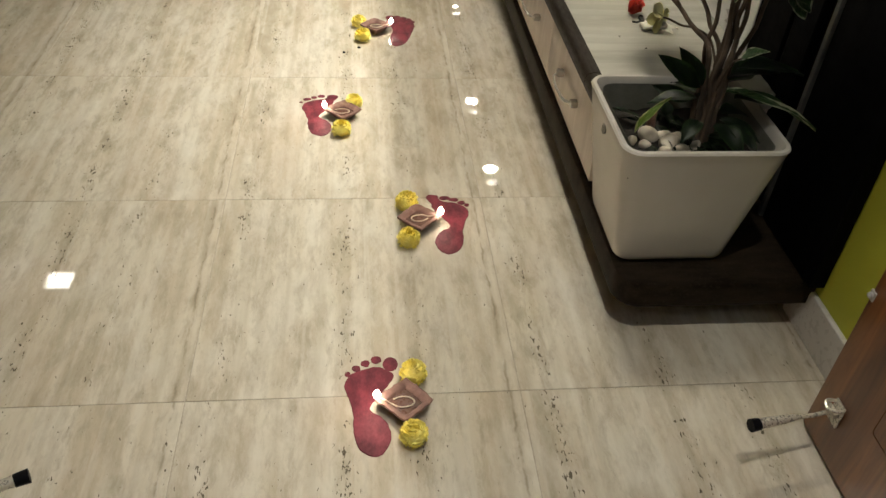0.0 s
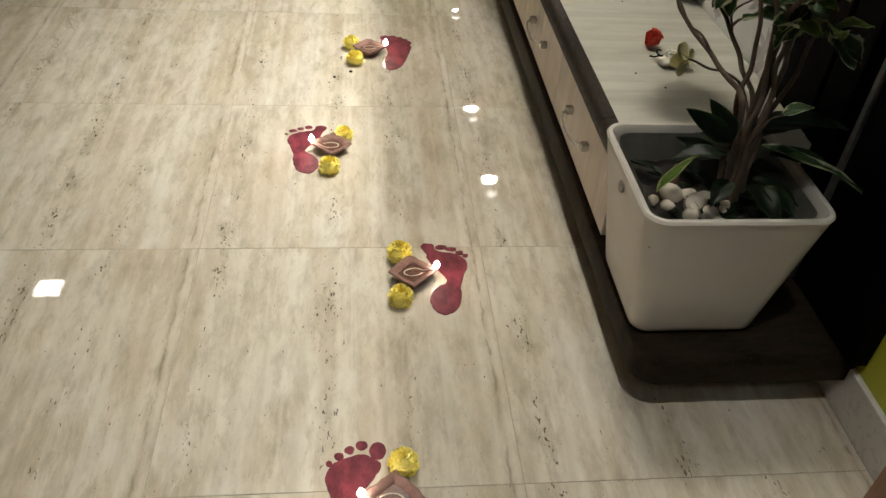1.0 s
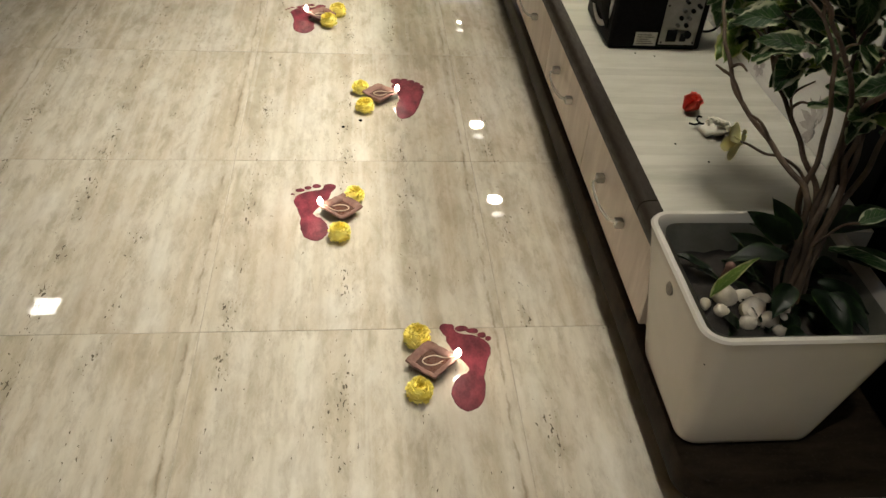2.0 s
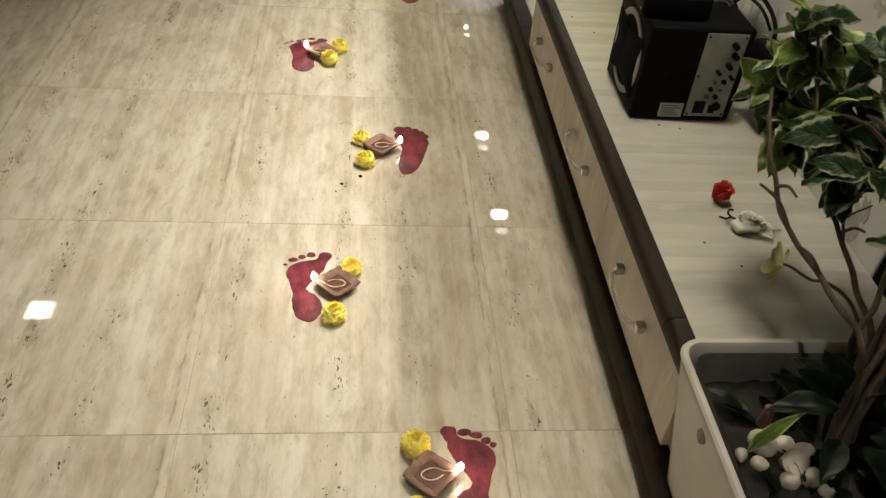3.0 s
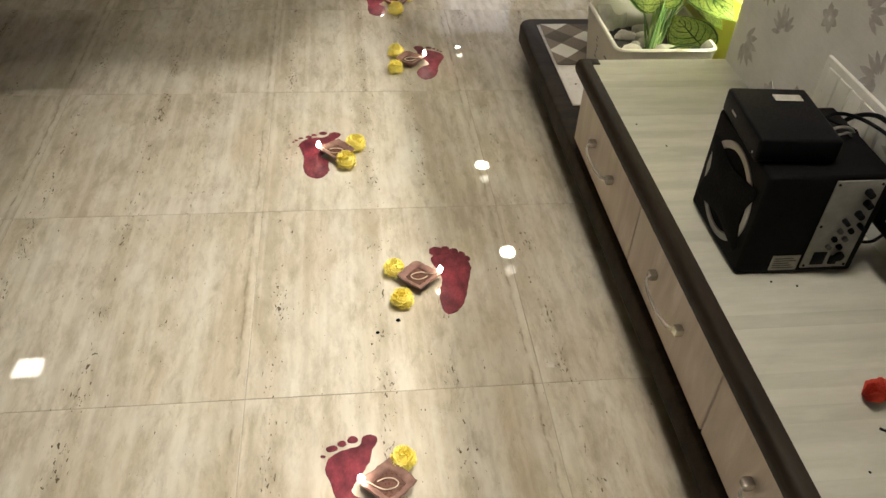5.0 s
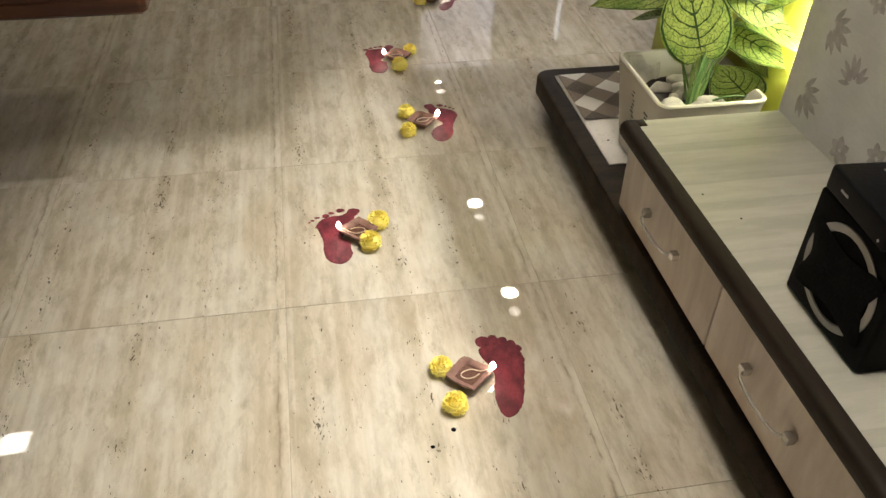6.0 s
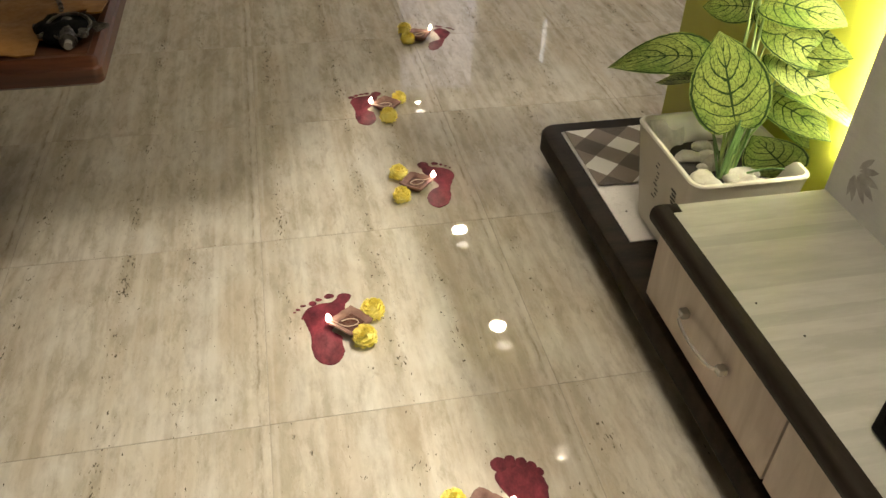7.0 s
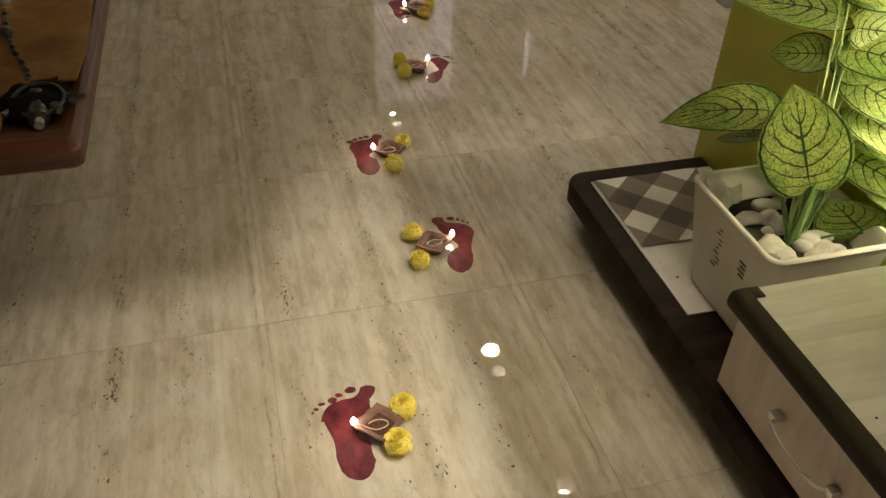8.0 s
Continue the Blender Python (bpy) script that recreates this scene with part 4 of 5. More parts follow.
def build_near_pot():
    pot = thing("flower_pot", "square tapered white glazed ceramic flower pot on the dark ledge", "flower pot")
    part("body", planter((.208, .430, .207, .425), (.166, .474, .172, .462), .1275, .402, .030, .036, .012, .13), CERAMIC, pot)
    lin = bmesh.new()
    loft([rounded_rect(.1745 + d, .4655 - d, .180 + d, .4540 - d, .026, z) for z, d in ((.330, .0215), (.392, .0125))], False, False, lin)
    part("liner", lin, LINER, pot, "dull grey inner liner")
    part("badge", cyl(.011, .0105, 0, .003, 18, pose(.1725, .322, .362, 0, -84, 0)), PEWTER, pot, "small round metal badge")
    soil = bmesh.new()
    bmesh.ops.create_grid(soil, x_segments=22, y_segments=22, size=0.5, matrix=pose(.320, .317, .342) @ Matrix.Diagonal((.272, .256, 1, 1)))
    for v in soil.verts:
        v.co.z += 0.010 * noise.noise(v.co * 30) + 0.004 * noise.noise(v.co * 110)
    tagged(part("potting_soil", soil, SOIL), "dark lumpy potting soil in the white pot", "soil", kind="stuff")
    rng = random.Random(4)
    for k, (x, y, r, q) in enumerate(((.258, .318, .0185, 1.15), (.287, .284, .021, .8), (.309, .302, .017, .9), (.272, .262, .015, .8), (.303, .262, .016, .9), (.327, .268, .013, .8), (.246, .288, .012, .9), (.342, .290, .012, .7), (.288, .318, .016, .9), (.318, .245, .011, .8), (.222, .300, .012, .6))):
        b = rough_up(ball(r, Matrix.Diagonal((q, 1, .78, 1)), 14, 10), 0 if k == 0 else r * .4, 55, k)
        tagged(part("shell", b, SHELL), "pale sea shell lying on the potting soil", "shell", "shells in the flower pot").matrix_basis = pose(x, y, .340 + r * .55, rng.uniform(-20, 20), rng.uniform(-20, 20), rng.uniform(0, 360))
    # small figurine, one plain shape
    fg = ball(.008, Matrix.Translation((0, 0, .034)), 12, 9)
    cyl(.010, .007, 0, .030, 12, bm=fg)
    tagged(part("figurine", fg, CLAY), "small plain figurine among the leaves of the pot", "figurine").matrix_basis = pose(.272, .352, .344)


def build_near_plant():
    base = Vector((.362, .315, .325))
    pl = thing("potted_tree", "artificial ficus with brown twisted stems and variegated leaves", "plant", pose(*base))
    rng = random.Random(21)
    tips = []
    # each stem by its places above the floor
    stems = [((.350, .315, .325), (.347, .330, .44), (.345, .345, .505), (.322, .405, .540), (.290, .470, .572), (.268, .530, .608), (.262, .590, .66), (.275, .650, .70)),
             ((.268, .530, .608), (.246, .535, .616), (.240, .530, .620)),
             ((.365, .320, .325), (.372, .350, .44), (.380, .400, .505), (.372, .490, .545), (.352, .540, .590), (.335, .580, .65), (.330, .640, .72)),
             ((.372, .490, .545), (.362, .500, .578), (.372, .500, .602), (.385, .505, .612)),
             ((.355, .330, .325), (.348, .361, .45), (.352, .375, .55), (.350, .400, .66), (.325, .440, .74)),
             ((.370, .305, .325), (.378, .330, .45), (.392, .360, .56), (.392, .385, .66), (.405, .400, .76), (.385, .385, .86)),
             ((.358, .300, .325), (.372, .325, .45), (.402, .365, .56), (.425, .400, .64), (.450, .450, .74), (.470, .520, .80)),
             ((.375, .315, .325), (.385, .335, .44), (.420, .360, .55), (.452, .385, .64), (.478, .370, .74), (.470, .330, .84)),
             ((.350, .305, .325), (.365, .335, .46), (.382, .372, .56), (.360, .370, .66), (.300, .350, .75), (.225, .300, .82)),
             ((.368, .325, .325), (.376, .352, .46), (.402, .398, .57), (.425, .470, .64), (.430, .560, .70), (.420, .630, .74)),
             ((.362, .310, .325), (.368, .342, .44), (.385, .380, .55), (.375, .350, .66), (.340, .250, .75), (.300, .150, .82))]
    for k, st in enumerate(stems):
        fine = 1 if len(st) > 4 else .45
        st = [Vector(p) - base for p in st]
        st = [p + (Vector((noise.noise(p * 26 + Vector((k * 7, 0, 0))), noise.noise(p * 26 + Vector((0, k * 5, 3))), 0)) * .011 if 0 < n else Vector()) for n, p in enumerate(smooth_path(st, 3))]
        part("stem", tube(st, (.0056 * fine, .0024 * fine), 8, 3), BARK, pl)
        path = smooth_path(st, 2)
        if fine < 1:
            continue
        tips += [(path[i], (path[i] - path[i - 2]).normalized()) for i in range(19, len(path), 2)]
        for j in (20, 26, 31):
            o = path[min(j, len(path) - 1)]
            d = Vector((rng.uniform(-1, 1), rng.uniform(-1, 1), rng.uniform(.2, .9))).normalized()
            e = o + d * rng.uniform(.04, .07)
            if (base + e).x > .55:
                e.x = .55 - base.x
            part("twig", tube([o, o.lerp(e, .5) + Vector((0, 0, .008)), e], (.0030, .0015), 6, 4), BARK, pl)
            tips += [(e, d), (o.lerp(e, .6), d)]
    shapes = [mesh_of("leaf", leaf(.056, .033, (.2, .5, .3)[s], .3, "oval", .06, 2.1 * s, 12, 4), FICUS) for s in range(3)] + [mesh_of("leaf", leaf(.052, .030, .25, .35, "oval", .045, 7), FICUS_YOUNG)]
    crown = [(0.305, 0.705, 0.718), (0.315, 0.680, 0.670), (0.330, 0.710, 0.750), (0.296, 0.685, 0.690), (0.302, 0.650, 0.632), (0.337, 0.688, 0.728), (0.329, 0.634, 0.640), (0.357, 0.690, 0.775), (0.385, 0.639, 0.695), (0.386, 0.610, 0.640),
             (0.408, 0.650, 0.750), (0.416, 0.600, 0.670), (0.322, 0.700, 0.790), (0.440, 0.615, 0.728), (0.450, 0.530, 0.640), (0.455, 0.630, 0.800), (0.490, 0.542, 0.690), (0.400, 0.370, 0.625), (0.425, 0.395, 0.650), (0.460, 0.370, 0.620),
             (0.415, 0.360, 0.690), (0.480, 0.300, 0.720), (0.370, 0.400, 0.870), (0.400, 0.250, 0.800), (0.400, 0.500, 0.760), (0.344, 0.550, 0.690), (0.385, 0.545, 0.625), (0.360, 0.550, 0.745), (0.360, 0.480, 0.680)]
    for n, c in enumerate(crown):
        c = Vector(c) - base
        o, d = min(tips, key=lambda q: (q[0] - c).length + max(0, q[0].z - c.z))
        if (o - c).length > .02:
            part("twig", tube([o, o.lerp(c, .5) + Vector((0, 0, .012)), c], (.0026, .0014), 6, 4), BARK, pl)
        for q in range(7):
            out = Vector((rng.uniform(-1, 1), rng.uniform(-1, 1), rng.uniform(-.5, .55))).normalized()
            p = c + (o - c) * rng.uniform(0, .3)
            if (base + p).x + out.x * .085 > .556:
                out.x = -abs(out.x)
            young = c.y > .25 and rng.random() < .55
            lf = part("leaf", shapes[3] if young else shapes[rng.choice((0, 0, 1, 1, 2, 3))], None, pl)
            g = rng.uniform(.85, 1.4)
            lf.matrix_basis = aim(p + out * .006, out, (rng.uniform(-.4, .4) - .2, rng.uniform(-.4, .4) - .3, 1), rng.uniform(-35, 35)) @ Matrix.Diagonal((g, g, g, 1))
    # low leaves over the soil, most near-black so their colour darkens the pot's inside
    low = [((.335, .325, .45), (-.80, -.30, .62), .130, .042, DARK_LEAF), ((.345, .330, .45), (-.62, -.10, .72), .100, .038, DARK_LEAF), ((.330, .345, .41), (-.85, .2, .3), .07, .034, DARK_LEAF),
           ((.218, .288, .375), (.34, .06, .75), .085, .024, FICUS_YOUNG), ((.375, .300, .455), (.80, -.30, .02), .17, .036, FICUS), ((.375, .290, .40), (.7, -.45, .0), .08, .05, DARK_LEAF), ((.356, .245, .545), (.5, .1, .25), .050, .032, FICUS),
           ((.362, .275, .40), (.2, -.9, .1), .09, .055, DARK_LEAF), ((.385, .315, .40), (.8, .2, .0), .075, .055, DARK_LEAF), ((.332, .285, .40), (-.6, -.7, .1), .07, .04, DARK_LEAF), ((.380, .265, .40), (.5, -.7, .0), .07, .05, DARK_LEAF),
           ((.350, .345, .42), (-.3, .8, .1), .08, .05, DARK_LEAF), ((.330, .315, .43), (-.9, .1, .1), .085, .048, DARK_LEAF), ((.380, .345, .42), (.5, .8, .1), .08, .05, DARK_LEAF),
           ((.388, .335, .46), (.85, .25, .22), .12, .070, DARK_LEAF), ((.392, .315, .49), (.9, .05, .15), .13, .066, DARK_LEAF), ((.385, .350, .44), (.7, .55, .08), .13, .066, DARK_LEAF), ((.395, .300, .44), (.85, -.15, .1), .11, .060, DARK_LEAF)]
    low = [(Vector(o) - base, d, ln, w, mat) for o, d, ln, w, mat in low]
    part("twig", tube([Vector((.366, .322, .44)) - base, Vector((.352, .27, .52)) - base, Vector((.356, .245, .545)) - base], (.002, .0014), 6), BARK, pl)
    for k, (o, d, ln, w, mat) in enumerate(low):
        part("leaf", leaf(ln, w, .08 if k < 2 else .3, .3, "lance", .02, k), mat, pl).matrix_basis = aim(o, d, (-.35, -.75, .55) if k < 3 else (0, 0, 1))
    # extra near-black leaves, added to fill the pot's inside with dark
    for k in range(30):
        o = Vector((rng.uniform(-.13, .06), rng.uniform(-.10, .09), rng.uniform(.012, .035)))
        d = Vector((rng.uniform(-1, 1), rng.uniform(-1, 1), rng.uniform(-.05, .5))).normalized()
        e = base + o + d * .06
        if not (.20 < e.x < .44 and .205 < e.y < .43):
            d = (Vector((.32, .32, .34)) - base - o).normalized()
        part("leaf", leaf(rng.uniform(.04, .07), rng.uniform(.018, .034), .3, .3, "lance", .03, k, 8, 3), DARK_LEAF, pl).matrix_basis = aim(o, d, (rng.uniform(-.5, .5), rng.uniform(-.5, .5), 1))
    # flower on a stalk that leans out over the counter
    part("flower_stalk", tube([Vector(p) - base for p in ((.376, .370, .470), (.385, .440, .488), (.368, .480, .492), (.341, .484, .496), (.322, .505, .499), (.311, .514, .499))], (.0028, .0018), 6), BARK, pl)
    fl = bmesh.new()
    for k in range(6):
        a = 2 * math.pi * k / 6
        m = Matrix.Translation(Vector((.312, .512, .499)) - base) @ Vector((-.55, .75, -.22)).to_track_quat("Z", "Y").to_matrix().to_4x4() @ Matrix.Rotation(a, 4, "Z") @ Matrix.Rotation(radians(-52 + 16 * (k % 2)), 4, "Y")
        g = [[fl.verts.new(m @ Vector((.032 * s, q * w, -.012 * s * s + .004 * (1 - abs(q)) * s))) for q in (-1, -.5, 0, .5, 1)] for s, w in ((0, .003), (.25, .009), (.5, .013), (.75, .0125), (.92, .008), (1, .002))]
        for p, q in zip(g, g[1:]):
            for j in range(4):
                fl.faces.new((p[j], p[j + 1], q[j + 1], q[j]))
    part("blossom", fl, PALE_PETAL, pl, "pale yellow fabric blossom")


def build_loose_flowers():
    def bloom(mat, r, n, seed):
        rng = random.Random(seed)
        bm = bmesh.new()
        for k in range(n):
            a = k * 2.4
            s = (k + 1) / n
            m = Matrix.Rotation(a, 4, "Z") @ Matrix.Rotation(radians(-82 + 26 * s), 4, "Y")
            g = [[bm.verts.new(m @ Vector((r * 1.7 * q, w * r, r * .5 * math.sin(2.4 * q) + r * .12 * j * j))) for j, w in ((-1, -t), (0, 0), (1, t))] for q, t in ((0.05, .25), (.5, .75), (1.0, .5))]
            for p, q in zip(g, g[1:]):
                for j in range(2):
                    bm.faces.new((p[j], p[j + 1], q[j + 1], q[j]))
        return bm
    z = .362
    r = thing("red_rose", "small red fabric rose lying on the countertop", "artificial flower", pose(.362, .843, z + .002, 18, 20, 20))
    part("petals", bloom(ROSE, .0235, 14, 1), ROSE, r)
    w = thing("white_rose", "crushed cream fabric rose with dark stalk on the countertop", "artificial flower", pose(.388, .756, z))
    part("heart", rough_up(ball(.023, Matrix.Translation((.006, .000, .013)) @ Matrix.Diagonal((1.35, .85, .55, 1)), 22, 16), .007, 70), WHITE_PETAL, w)
    part("petals", bloom(WHITE_PETAL, .021, 17, 2), WHITE_PETAL, w).matrix_basis = pose(.008, .000, .004, 10, 10, 78) @ Matrix.Diagonal((1.3, 1.6, .72, 1))
    part("stalk", tube([(-.014, .012, .016), (-.021, .018, .014), (-.028, .020, .010), (-.036, .028, .008)], .0021, 6), BLACK_PLASTIC, w, "dark stalk")
    part("sepal", tube([(-.020, .016, .016), (-.024, .026, .018), (-.018, .034, .020), (-.012, .032, .019)], .0019, 6), BLACK_PLASTIC, w)
    part("leaf", leaf(.046, .024, .1, .2, "oval", .03, 3), WHITE_PETAL, w, "pale crumpled leaf").matrix_basis = pose(.022, .006, .010, 0, 0, -14)
    part("loose_petal", leaf(.032, .030, .1, .3, "oval", .03, 5), WHITE_PETAL, w, "pale crumpled petal").matrix_basis = pose(.020, -.008, .008, 0, 0, -38)


# ---------------------------------------------------------------- speaker and electronics
def build_speaker():
    x0, x1, y0, y1, z0, z1 = .272, .486, 1.119, 1.331, .363, .567
    sp = thing("subwoofer", "black vinyl subwoofer box with silver ring and rear amplifier plate", "speaker")
    part("cabinet", box(x0, x1, y0, y1, z0, z1, .006, 3), BLACK_VINYL, sp)
    cy, cz = (y0 + y1) / 2, (z0 + z1) / 2
    m = pose(x0, cy, cz, 0, -90, 0)
    rg = bmesh.new()
    loft([[m @ Vector((r * math.cos(2 * math.pi * k / 40), r * math.sin(2 * math.pi * k / 40), zz)) for k in range(40)] for r, zz in ((.088, .0), (.088, .002), (.085, .0033), (.076, .003), (.074, .0005))], False, False, rg)
    dr = part("driver", cyl(.073, .073, .0, .0015, 40, m), CONE, sp, "black speaker cone")
    part("ring", rg, SILVER, dr, "silver trim ring")
    # four-cornered guard over the driver
    gd = bmesh.new()
    pts = [(p.x, p.y) for p in smooth_path([(.060, .086, 0), (.047, 0, 0), (.060, -.086, 0), (0, -.071, 0), (-.064, -.086, 0), (-.052, 0, 0), (-.064, .086, 0), (0, .071, 0)], 8, True)]
    loft([[m @ Vector((x * k, y * k, z)) for x, y in pts] for k, z in ((1, .0034), (1, .0045), (.9, .0065), (.7, .0085), (.4, .010), (.15, .0105))], True, True, gd)
    part("guard", gd, CONE, dr)
    # amplifier plate on the side that faces the entrance
    amp = part("amplifier_plate", box(.386, .470, y0 - .0035, y0 - .0005, .376, .560, .001), PLATE, sp, "grey amplifier plate with knobs and sockets")
    part("socket_field", box(.400, .424, y0 - .0052, y0 - .0037, .384, .412, .0005), BLACK_PLASTIC, amp)
    for x, z, r in ((.446, .538, .0068), (.452, .516, .0068), (.446, .494, .0064), (.428, .480, .0046), (.458, .470, .0046)):
        part("knob", cyl(r, r * .85, 0, .013, 16, pose(x, y0 - .0035, z, 90, 0, 0)), BLACK_PLASTIC, amp, "black knob")
    for i in range(2):
        for j in range(3):
            part("jack", cyl(.0050, .0046, 0, .006, 12, pose(.420 + .019 * i + .004 * j, y0 - .0035, .424 + .017 * j, 90, 0, 0)), CONE if (i + j) % 2 else PLATE_DARK, amp)
    part("switch", box(.432, .446, y0 - .008, y0 - .0036, .386, .404, .001), BLACK_PLASTIC, amp)
    part("socket", cyl(.009, .009, 0, .005, 14, pose(.447, y0 - .004, .402, 90, 0, 0)), BLACK_PLASTIC, amp)
    for x, z in ((.391, .553), (.391, .468), (.391, .382), (.465, .382), (.465, .553)):
        part("screw", cyl(.0026, .0022, 0, .0015, 8, pose(x, y0 - .0034, z, 90, 0, 0)), BLACK_PLASTIC, amp)
    part("sticker", box(.330, .380, y0 - .0022, y0 - .0008, .372, .404), STICKER, sp, "pale printed sticker")
    for k in range(5):
        part("print_bar", box(.334, .374 - .006 * (k % 3), y0 - .0027, y0 - .0023, .377 + .005 * k, .379 + .005 * k), INK, sp)

    bx = thing("set_top_box", "small black set-top box with white label on the speaker", "set-top box", pose(.330, 1.222, z1 + .001, 0, 0, -4))
    part("case", box(-.068, .068, -.070, .096, .003, .046, .006, 3), BLACK_PLASTIC, bx)
    part("label", box(.000, .048, .052, .072, .0462, .0468), STICKER, bx, "white paper label")
    part("mark", box(-.0686, -.0680, .035, .055, .022, .026), SILVER, bx, "pale maker's mark")
    part("led", cyl(.0022, .002, 0, .001, 8, pose(-.068, -.055, .014, 0, -90, 0)), SILVER, bx)
    for i in (-1, 1):
        for j in (-1, 1):
            part("foot", cyl(.006, .006, 0, .004, 10, Matrix.Translation((i * .055, j * .058, 0))), BLACK_PLASTIC, bx)
    # leads behind the box
    for k, (pts, r, label) in enumerate((([(.395, 1.235, .592), (.43, 1.245, .605), (.475, 1.23, .600), (.505, 1.18, .59), (.520, 1.14, .56)], .0032, "black lead from the set-top box"),
                                         ([(.395, 1.215, .588), (.43, 1.22, .594), (.462, 1.235, .580), (.495, 1.26, .55)], .0028, "grey lead from the set-top box"),
                                         ([(.395, 1.200, .586), (.425, 1.205, .590), (.455, 1.225, .578), (.492, 1.25, .54)], .0022, "thin grey lead from the set-top box"),
                                         ([(.502, 1.345, .49), (.53, 1.335, .540), (.545, 1.286, .572), (.545, 1.216, .572), (.543, 1.164, .553), (.538, 1.146, .525)], .0045, "thick black power lead"),
                                         ([(.395, 1.255, .590), (.42, 1.27, .585), (.46, 1.26, .572), (.49, 1.25, .56), (.50, 1.24, .50), (.51, 1.2, .37)], .0026, "thin black lead behind the speaker"))):
        c = part("cable", tube(pts, r, 8, 8), PLATE if "grey" in label else BLACK_PLASTIC)
        tagged(c, label, "cable", "leads behind the speaker")
    ad = thing("power_adapter", "black power adapter plugged into the wall socket", "power adapter")
    part("body", box(.508, .562, 1.066, 1.176, .440, .532, .012, 3), BLACK_PLASTIC, ad)
    part("led", ball(.0022, Matrix.Translation((.507, 1.118, .473)), 8, 6), SILVER, ad)
    part("cord", tube([(.53, 1.13, .441), (.525, 1.15, .40), (.512, 1.20, .374), (.505, 1.28, .368)], .003, 8), BLACK_PLASTIC, ad)
    for yc, n, w, label in ((1.400, 4, .108, "white wall plate with a row of switches"), (1.085, 3, .105, "white wall plate with a socket and switches")):
        pl = thing("switch_plate", label, "switch plate", pose(PAPER_X, yc, .522), "switch plates on the wallpaper")
        part("frame", box(-.010, -.0005, -w, w, -.055, .055, .003), SOCKET, pl)
        for k in range(n):
            y = -w + .02 + (2 * w - .04) * (k + .5) / n
            h = (w - .025) / n
            part("rocker", box(-.0135, -.0095, y - h + .002, y + h - .002, -.040, .040, .0015), SOCKET, pl)
    dots = ((.331, 1.098), (.372, 1.085), (.305, .72), (.35, .66), (.285, 1.52), (.246, 1.607))
    rng = random.Random(2)
    for x, y in dots:
        tagged(part("crumb", rough_up(ball(.0022, Matrix.Diagonal((1, 1, .5, 1)), 8, 6), .0006, 300), CONE), "tiny dark crumb on the countertop", "crumb", "crumbs").matrix_basis = pose(x, y, .3628)


# ---------------------------------------------------------------- far planter
def build_far_planter():
    pot = thing("planter_box", "cream glazed rectangular planter with faded printed writing", "flower pot")
    part("body", planter((.312, .552, 1.978, 2.195), (.300, .575, 1.952, 2.262), .130, .362, .026, .030, .012, .085), CREAM_CERAMIC, pot)
    rng = random.Random(3)
    for k in range(9):
        z = .318 - .011 * k
        x = .3115 - .012 * (z - .130) / .232 - .0006
        y = 2.115 + .006 * math.sin(k * 1.7)
        part("print_bar", box(x - .0006, x + .0004, y - rng.uniform(.003, .011), y + rng.uniform(.002, .009), z, z + .0026), INK, pot)
    for k in range(4):
        z = .300 - .010 * k
        x = .3115 - .012 * (z - .130) / .232 - .0006
        part("print_bar", box(x - .0006, x + .0004, 2.020, 2.042 - .004 * (k % 2), z, z + .004), INK, pot)
    soil = bmesh.new()
    bmesh.ops.create_grid(soil, x_segments=12, y_segments=12, size=.5, matrix=pose(.438, 2.105, .296) @ Matrix.Diagonal((.248, .262, 1, 1)))
    rough_up(soil, .006, 40)
    tagged(part("potting_soil", soil, SOIL), "dark soil in the cream planter", "soil", kind="stuff")
    for k in range(24):
        x, y = rng.uniform(.335, .535), rng.uniform(1.99, 2.215)
        r = rng.uniform(.015, .028)
        b = rough_up(ball(r, Matrix.Diagonal((1.15, .9, .7, 1)), 12, 9), r * .42, 34, k)
        tagged(part("pebble", b, PEBBLE), "white pebble on the soil of the planter", "pebble", "pebbles in the planter").matrix_basis = pose(x, y, .288 + r * .4, rng.uniform(-20, 20), rng.uniform(-20, 20), rng.uniform(0, 360))
    film = bmesh.new()
    bmesh.ops.create_grid(film, x_segments=14, y_segments=14, size=.5, matrix=pose(.372, 2.225, .325, 52, 8, 12) @ Matrix.Diagonal((.09, .075, 1, 1)))
    rough_up(film, .016, 26)
    bmesh.ops.solidify(film, geom=film.faces[:], thickness=.0008)
    tagged(part("paper_wrap", film, PEBBLE), "crumpled white wrapping paper in the planter", "paper")

    base = Vector((0.444, 2.075, .288))
    pl = thing("veined_plant", "artificial plant with pale green dark-veined heart leaves", "plant", pose(*base))
